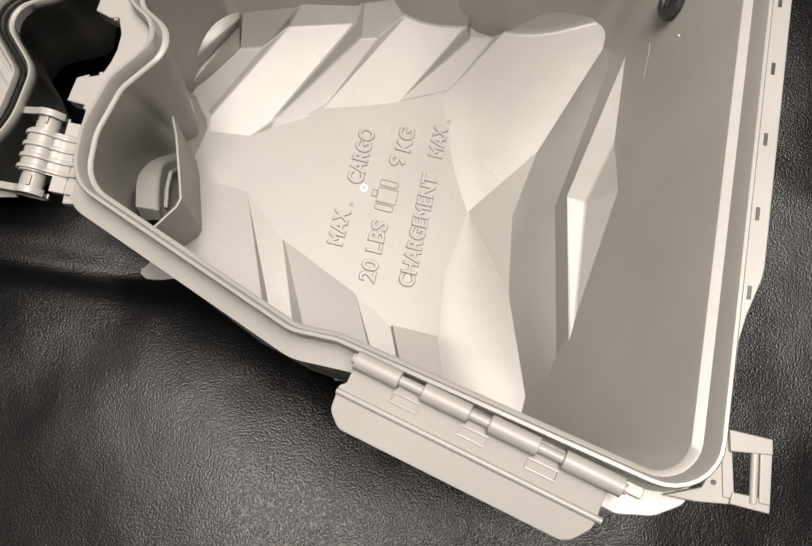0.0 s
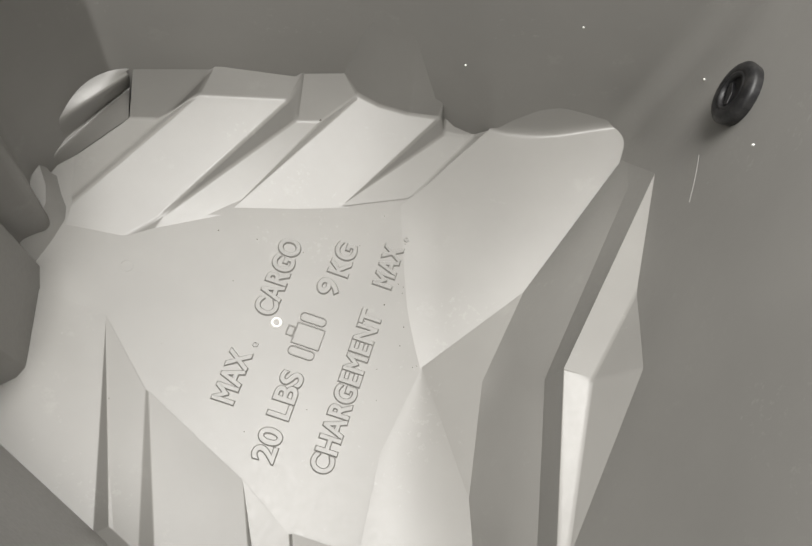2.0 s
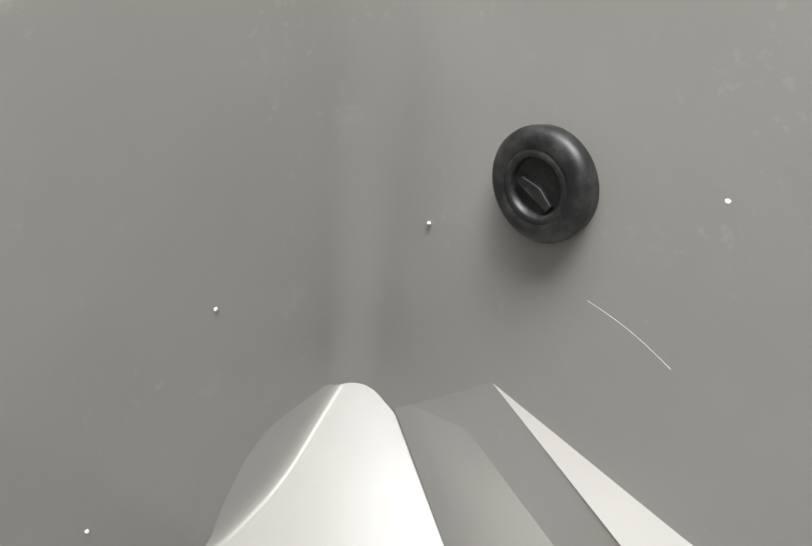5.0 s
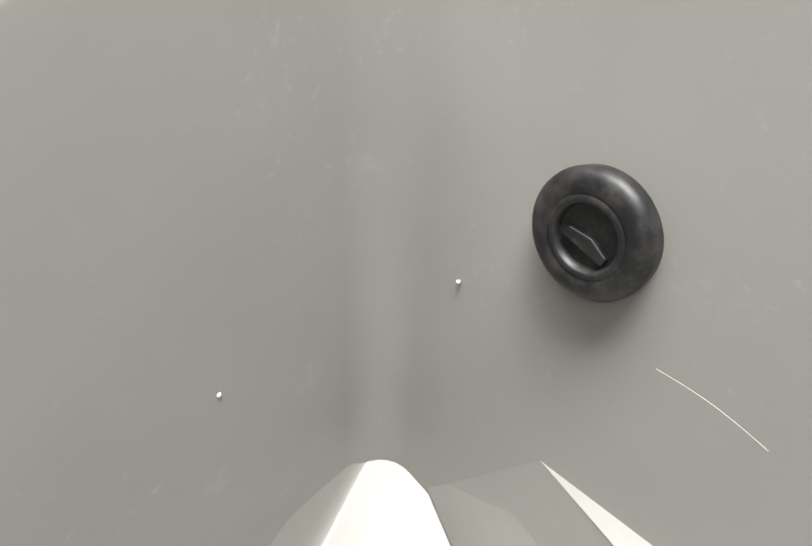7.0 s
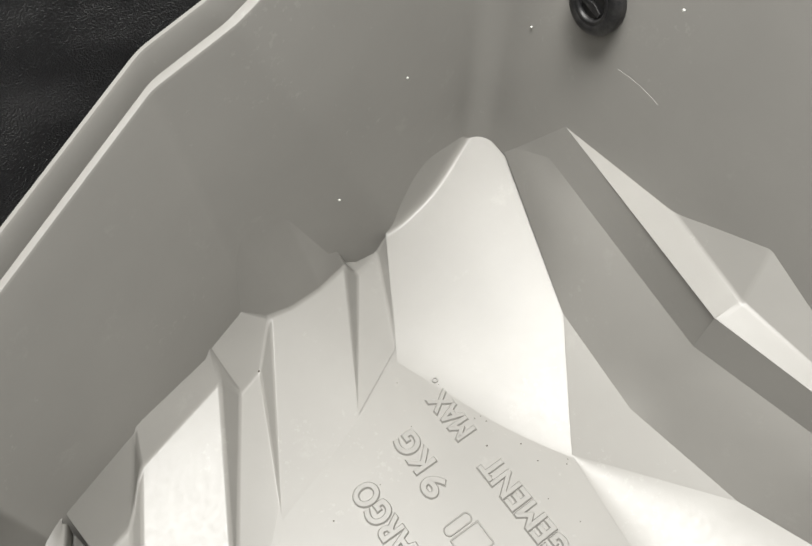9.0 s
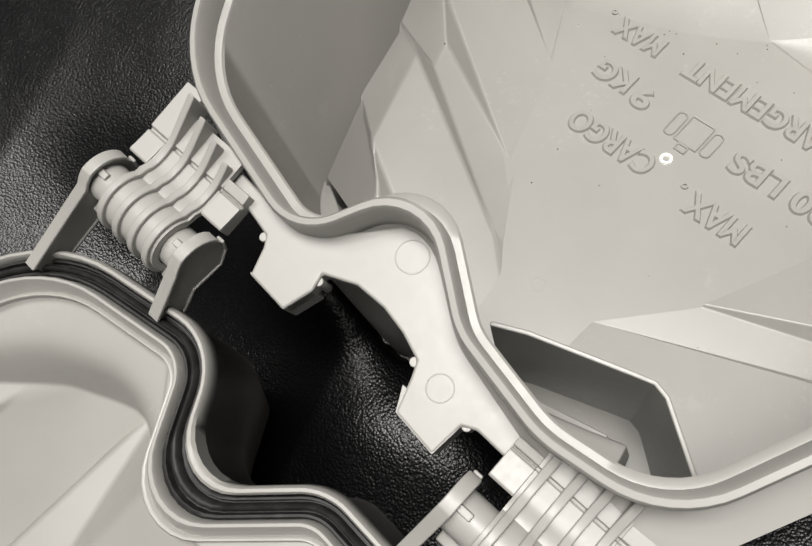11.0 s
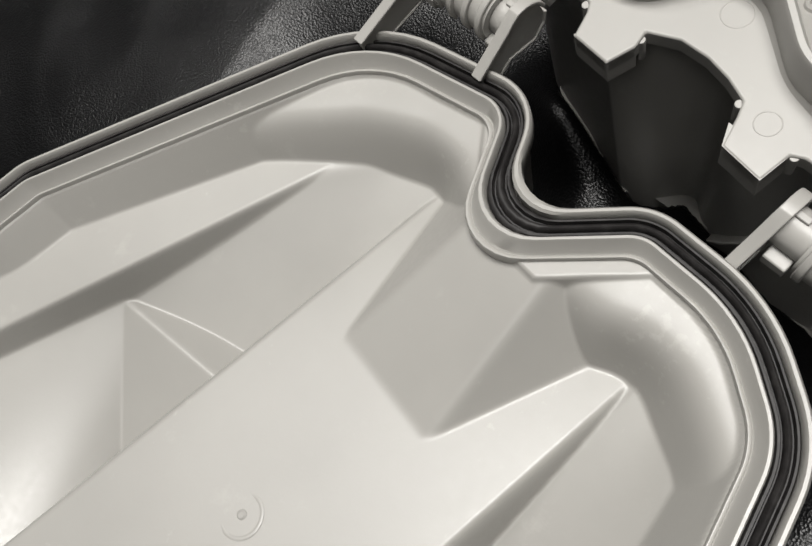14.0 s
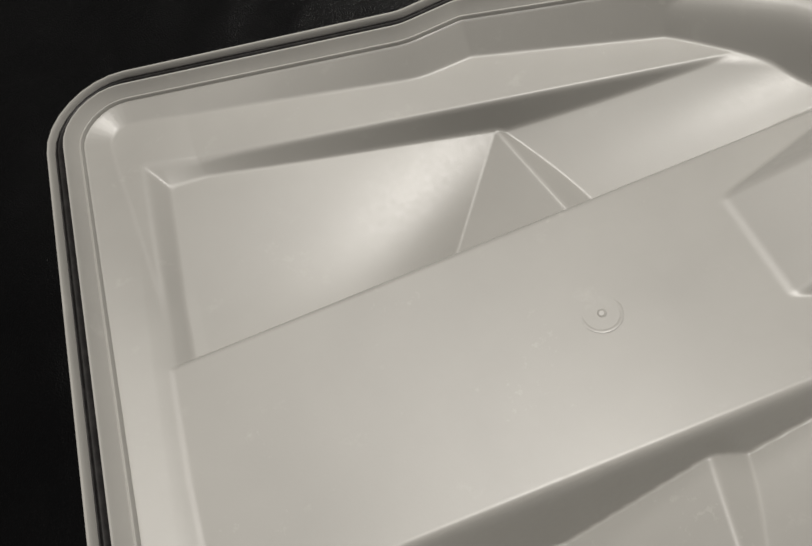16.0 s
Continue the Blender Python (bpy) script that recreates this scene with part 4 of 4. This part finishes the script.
def build_lid_inside():
    gu, gv = np.meshgrid(np.arange(-.075, .305, .00065), np.arange(-.215, .225, .00065), indexing="ij")
    x = LO.x + LU.x * gu + LV.x * gv
    y = LO.y + LU.y * gu + LV.y * gv
    rim = depth_inside(x, y, rounded(LID, 10))
    v = np.abs(gv)
    u = gu
    # side panels, ridge wall and the two halves of each recess with the wedge between them
    edge = (.1400 - .0755) / (.2582 - .0345)
    crest = .0755 + edge * (u - .0345)
    panel = .0258 - .0115 * (u - .0345) / .2237 - .08 * (v - crest)
    at_end = np.clip((u - .236) / .022, 0, 1)
    panel = panel * (1 - at_end) + (.0140 - .012 * (v - .0426)) * at_end
    from_ridge = (crest - v) / math.hypot(1, edge)
    from_end = (.2590 - .01 * (v - .0426)) - u
    drop = np.interp(u, [.03, .0600, .121, .19, .251], [1.2, 2.6, 3.6, 1.9, .55])
    into = smin(drop * from_ridge, .80 * from_end, .0012)
    near = saddle((.0135, .048, .0300), (.0345, .0735, .0262), (.1211, .0967, .0365), (.1024, .0551, .0490))(u, v)
    near = near + .0022 * np.clip(np.sin(np.clip((v - .045) / (.0755 + edge * (u - .0345) - .045), 0, 1) * math.pi), 0, 1)
    # far half: a twisted patch between the foot of the ridge and the platform
    a0, a1, b0, b1 = (.1211, .0967, .0355), (.2510, .1260, .0190), (.1598, .0581, .0559), (.2487, .0460, .0205)
    sp, wp = np.full(u.shape, .5), np.full(u.shape, .5)
    for k in range(8):
        pu = (1 - wp) * (a0[0] + (a1[0] - a0[0]) * sp) + wp * (b0[0] + (b1[0] - b0[0]) * sp)
        pv = (1 - wp) * (a0[1] + (a1[1] - a0[1]) * sp) + wp * (b0[1] + (b1[1] - b0[1]) * sp)
        us, vs = (1 - wp) * (a1[0] - a0[0]) + wp * (b1[0] - b0[0]), (1 - wp) * (a1[1] - a0[1]) + wp * (b1[1] - b0[1])
        uw, vw = b0[0] - a0[0] + (b1[0] - b0[0] - a1[0] + a0[0]) * sp, b0[1] - a0[1] + (b1[1] - b0[1] - a1[1] + a0[1]) * sp
        det = us * vw - vs * uw
        sp = np.clip(sp + ((u - pu) * vw - (v - pv) * uw) / det, -.6, 1.4)
        wp = np.clip(wp + ((v - pv) * us - (u - pu) * vs) / det, -.6, 1.6)
    far = (1 - wp) * (a0[2] + (a1[2] - a0[2]) * sp) + wp * (b0[2] + (b1[2] - b0[2]) * sp)
    far = far + .0014 * np.sin(np.clip(sp, 0, 1) * math.pi)
    strip = plane3((.1211, .0967, .0355), (.1024, .0551, .0490), (.1112, .0504, .0415))(u, v)
    wedge = plane3((.1211, .0967, .0355), (.1112, .0504, .0415), (.1598, .0581, .0559))(u, v)
    beyond = (u - .1211) * .706 + (v - .0967) * .707
    floor = np.where(beyond > 0, far, smin(near, smax(strip, wedge, .0016), .0006))
    side = smax(panel, smin(panel + into, floor, .0007), .0018)
    # platform with its two arms, and the wedge that rises from it to the rim
    top = 0.0333 - 0.078 * u
    d = smin(top + 3.5 * smax(v - .0438, 0 * v, .0022), side, .0008)
    off = np.abs(gv - .0035)
    ramp = smax(.0280 + .367 * (u - .0667), plane3((.0667, .0207, .0280), (.0165, .0353, .0318), (.0023, .0172, .0088))(u, off), .0024)
    d = smin(d, ramp, .0009)
    # steep wall under the rim, wider at the end
    extra = np.interp(v, [0, .043, .062, .109, .153], [.0118, .0118, .0105, .0045, .0008])
    width = .0092 + np.clip((u - .235) / .03, 0, 1) * extra
    wall = .0071 + np.maximum(panel - .0071, .006) * np.maximum(rim - .0132, 0) / width
    # the lobes: a sloping crescent, then a hollow wall down to its foot
    crest_line = [(.0098, .0275), (.0055, .037), (.0065, .053), (.0165, .0725), (.0365, .0930), (.0600, .1120), (.12, .16), (.4, .3), (.4, -.2), (.02, -.2)]
    foot_line = [(.0200, .0290), (.0142, .0360), (.0122, .0440), (.0179, .0558), (.0241, .0655), (.0349, .0758), (.0485, .0898), (.065, .105), (.12, .156), (.4, .3), (.4, -.2), (.03, -.2)]
    f1 = depth_inside(u, v, rounded([(p, q, .012) for p, q in crest_line], 5))
    f2 = depth_inside(u, v, rounded([(p, q, .012) for p, q in foot_line], 5))
    part_way = np.clip(f1 / np.maximum(f1 - f2, .0005), 0, 1)
    lobe = np.where(f1 < 0, .0098 + .12 * f1, np.where(f2 > 0, .0290 + 2.0 * f2, .0098 + .0192 * part_way))
    for k in range(34):
        lobe[1:-1] = (lobe[:-2] + lobe[1:-1] + lobe[2:]) / 3
        lobe[:, 1:-1] = (lobe[:, :-2] + lobe[:, 1:-1] + lobe[:, 2:]) / 3
    # flat lip with two corners over the bump of the rim
    vb = np.abs(gv - .0043)
    lip = .0071 + 3.0 * np.maximum(np.maximum(u - .0150, (u - .0150) * .69 + (vb - .0125) * .724), 0)
    wall = smin(smin(wall, lobe, .0008), lip, .0006)
    d = smin(d, wall, .0006)
    d = np.maximum(d, .0071)
    z = lid_z(x, y) - d
    ob = surface("inner_panel", x, y, z, rim > .0117, GREY, lid)
    # moulding mark in the middle of the platform
    x, y, z = luv(.1203, .0012, plat(.1203))
    bm = bmesh.new()
    rod(bm, (x, y, z - .001), (x, y, z + .0006), .0018, .0008, n=16, rings=((.6, .0017),))
    part("gate_mark", bm, HINGE, lid, smooth=True)
    bm = bmesh.new()
    loops = []
    for r, h in ((.0056, 0), (.0060, .00012), (.0064, .00012), (.0068, 0)):
        loops.append([Vector((x, y, z)) + Vector((r * math.cos(a), r * math.sin(a), -.19 * r * math.cos(a) - .09 * r * math.sin(a) + h)) for a in np.linspace(0, 2 * math.pi, 48, endpoint=False)])
    loft(bm, loops)
    part("ring_mark", bm, GREY, lid, smooth=True)


build_lid_inside()


def build_lid_arms():
    """Four gusset arms that hold the pins: a web with a rolled top edge, down to the lid's rim."""
    for y0, s, reach, lean in ((-.036, 39.6, 19.0, 2.2), (-.036, -1.6, 40.0, 1.8), (.0887, 38.4, 33.0, 3.5), (.0887, 1.2, 18.5, .8)):
        at = hinge_frame(y0)
        arm = part_empty("hinge_arm", lid)
        head = round_over(7.6, 12, 96, 8)
        knee = [(-3.0, 6.2), (-5.0, 4.4)]
        end = [(-reach, -4.0 - .04 * reach), (-reach, -15.0)]
        low = [(-reach * .62, -10.8), (-7.0, -7.6), (-3.0, -8.0), (3.0, -9.0), (7.0, -5.5), (8.2, -1.5)]
        section = head + knee + end + low

        def skew(s1):
            return lambda _s, o, u: at(s1 + lean * max(0, -o) / reach, o, u)
        bm = bmesh.new()
        rings = [[bm.verts.new(skew(q)(0, o, u)) for o, u in section] for q in (s - .8, s + .8)]
        bm.faces.new(rings[0])
        bm.faces.new(rings[1][::-1])
        for i in range(len(section)):
            j = (i + 1) % len(section)
            bm.faces.new((rings[0][i], rings[1][i], rings[1][j], rings[0][j]))
        soften(part("web", bm, HINGE, arm), .0004, 2)
        # rolled edges along the top and the bottom of the web
        for line, half in ((head + knee + end[:1], .0019), (list(reversed(low)) + [(-reach, -14.6)], .0013)):
            path = [skew(s)(0, o, u) for o, u in line]
            bm = bmesh.new()
            ribbon(bm, path, half, AX, .0012 if half > .0015 else -.0010)
            soften(part("edge", bm, HINGE, arm), .0004, 2)
        if s < 0:
            # flat foot that widens towards the rim
            bm = bmesh.new()
            quad = [(-1.0, -11.0, -7.0), (lean - .6, -reach, -7.6), (lean - 9.5, -reach - 1.0, -10.0), (lean - 8.0, -reach + 6.0, -10.0), (-2.2, -11.0, -8.4)]
            rings = [[bm.verts.new(at(s + a, o, u - h)) for a, o, u in quad] for h in (0, 1.6)]
            bm.faces.new(rings[0])
            bm.faces.new(rings[1][::-1])
            for i in range(5):
                bm.faces.new((rings[0][i], rings[1][i], rings[1][(i + 1) % 5], rings[0][(i + 1) % 5]))
            bmesh.ops.recalc_face_normals(bm, faces=bm.faces[:])
            soften(part("foot", bm, HINGE, arm), .0005, 2)


build_lid_arms()


# ---- rubber plug ----
def build_plug():
    n = Vector((-.955, .235, .27)).normalized()
    c = Vector((.1850, .0711, .1394))
    q = n.to_track_quat("Z", "Y")
    bm = bmesh.new()
    prof = [(.0172, -.004), (.0180, .0010), (.0178, .0022), (.0165, .0036), (.0148, .0044), (.0122, .0046), (.0114, .0042), (.0108, .0046), (.0100, .0048), (.0092, .0044), (.0086, .0020), (.0050, .0016), (.0015, .0016)]
    loops = [[c + q @ Vector((r * math.cos(a), r * math.sin(a), h)) for a in np.linspace(0, 2 * math.pi, 48, endpoint=False)] for r, h in ((r * .70, h * .70) for r, h in prof)]
    loft(bm, loops, cap_last=True)
    plug = part("rubber_plug", bm, RUBBER, None, smooth=True, angle=50)
    bm = bmesh.new()
    lip = [(-.0050, -.0020), (.0046, -.0036), (.0050, -.0016), (.0010, .0004), (-.0040, .0002)]
    top = [bm.verts.new(c + q @ Vector((x, y, .0026))) for x, y in lip]
    low = [bm.verts.new(c + q @ Vector((x, y - .0005, .0004))) for x, y in lip]
    bm.faces.new(top)
    for k in range(5):
        bm.faces.new((top[k], low[k], low[(k + 1) % 5], top[(k + 1) % 5]))
    soften(part("flap", bm, RUBBER, plug, "folded rubber flap"), .0004, 2)
    tagged(plug, "round black rubber drain plug in the grey wall", "plug")


build_plug()
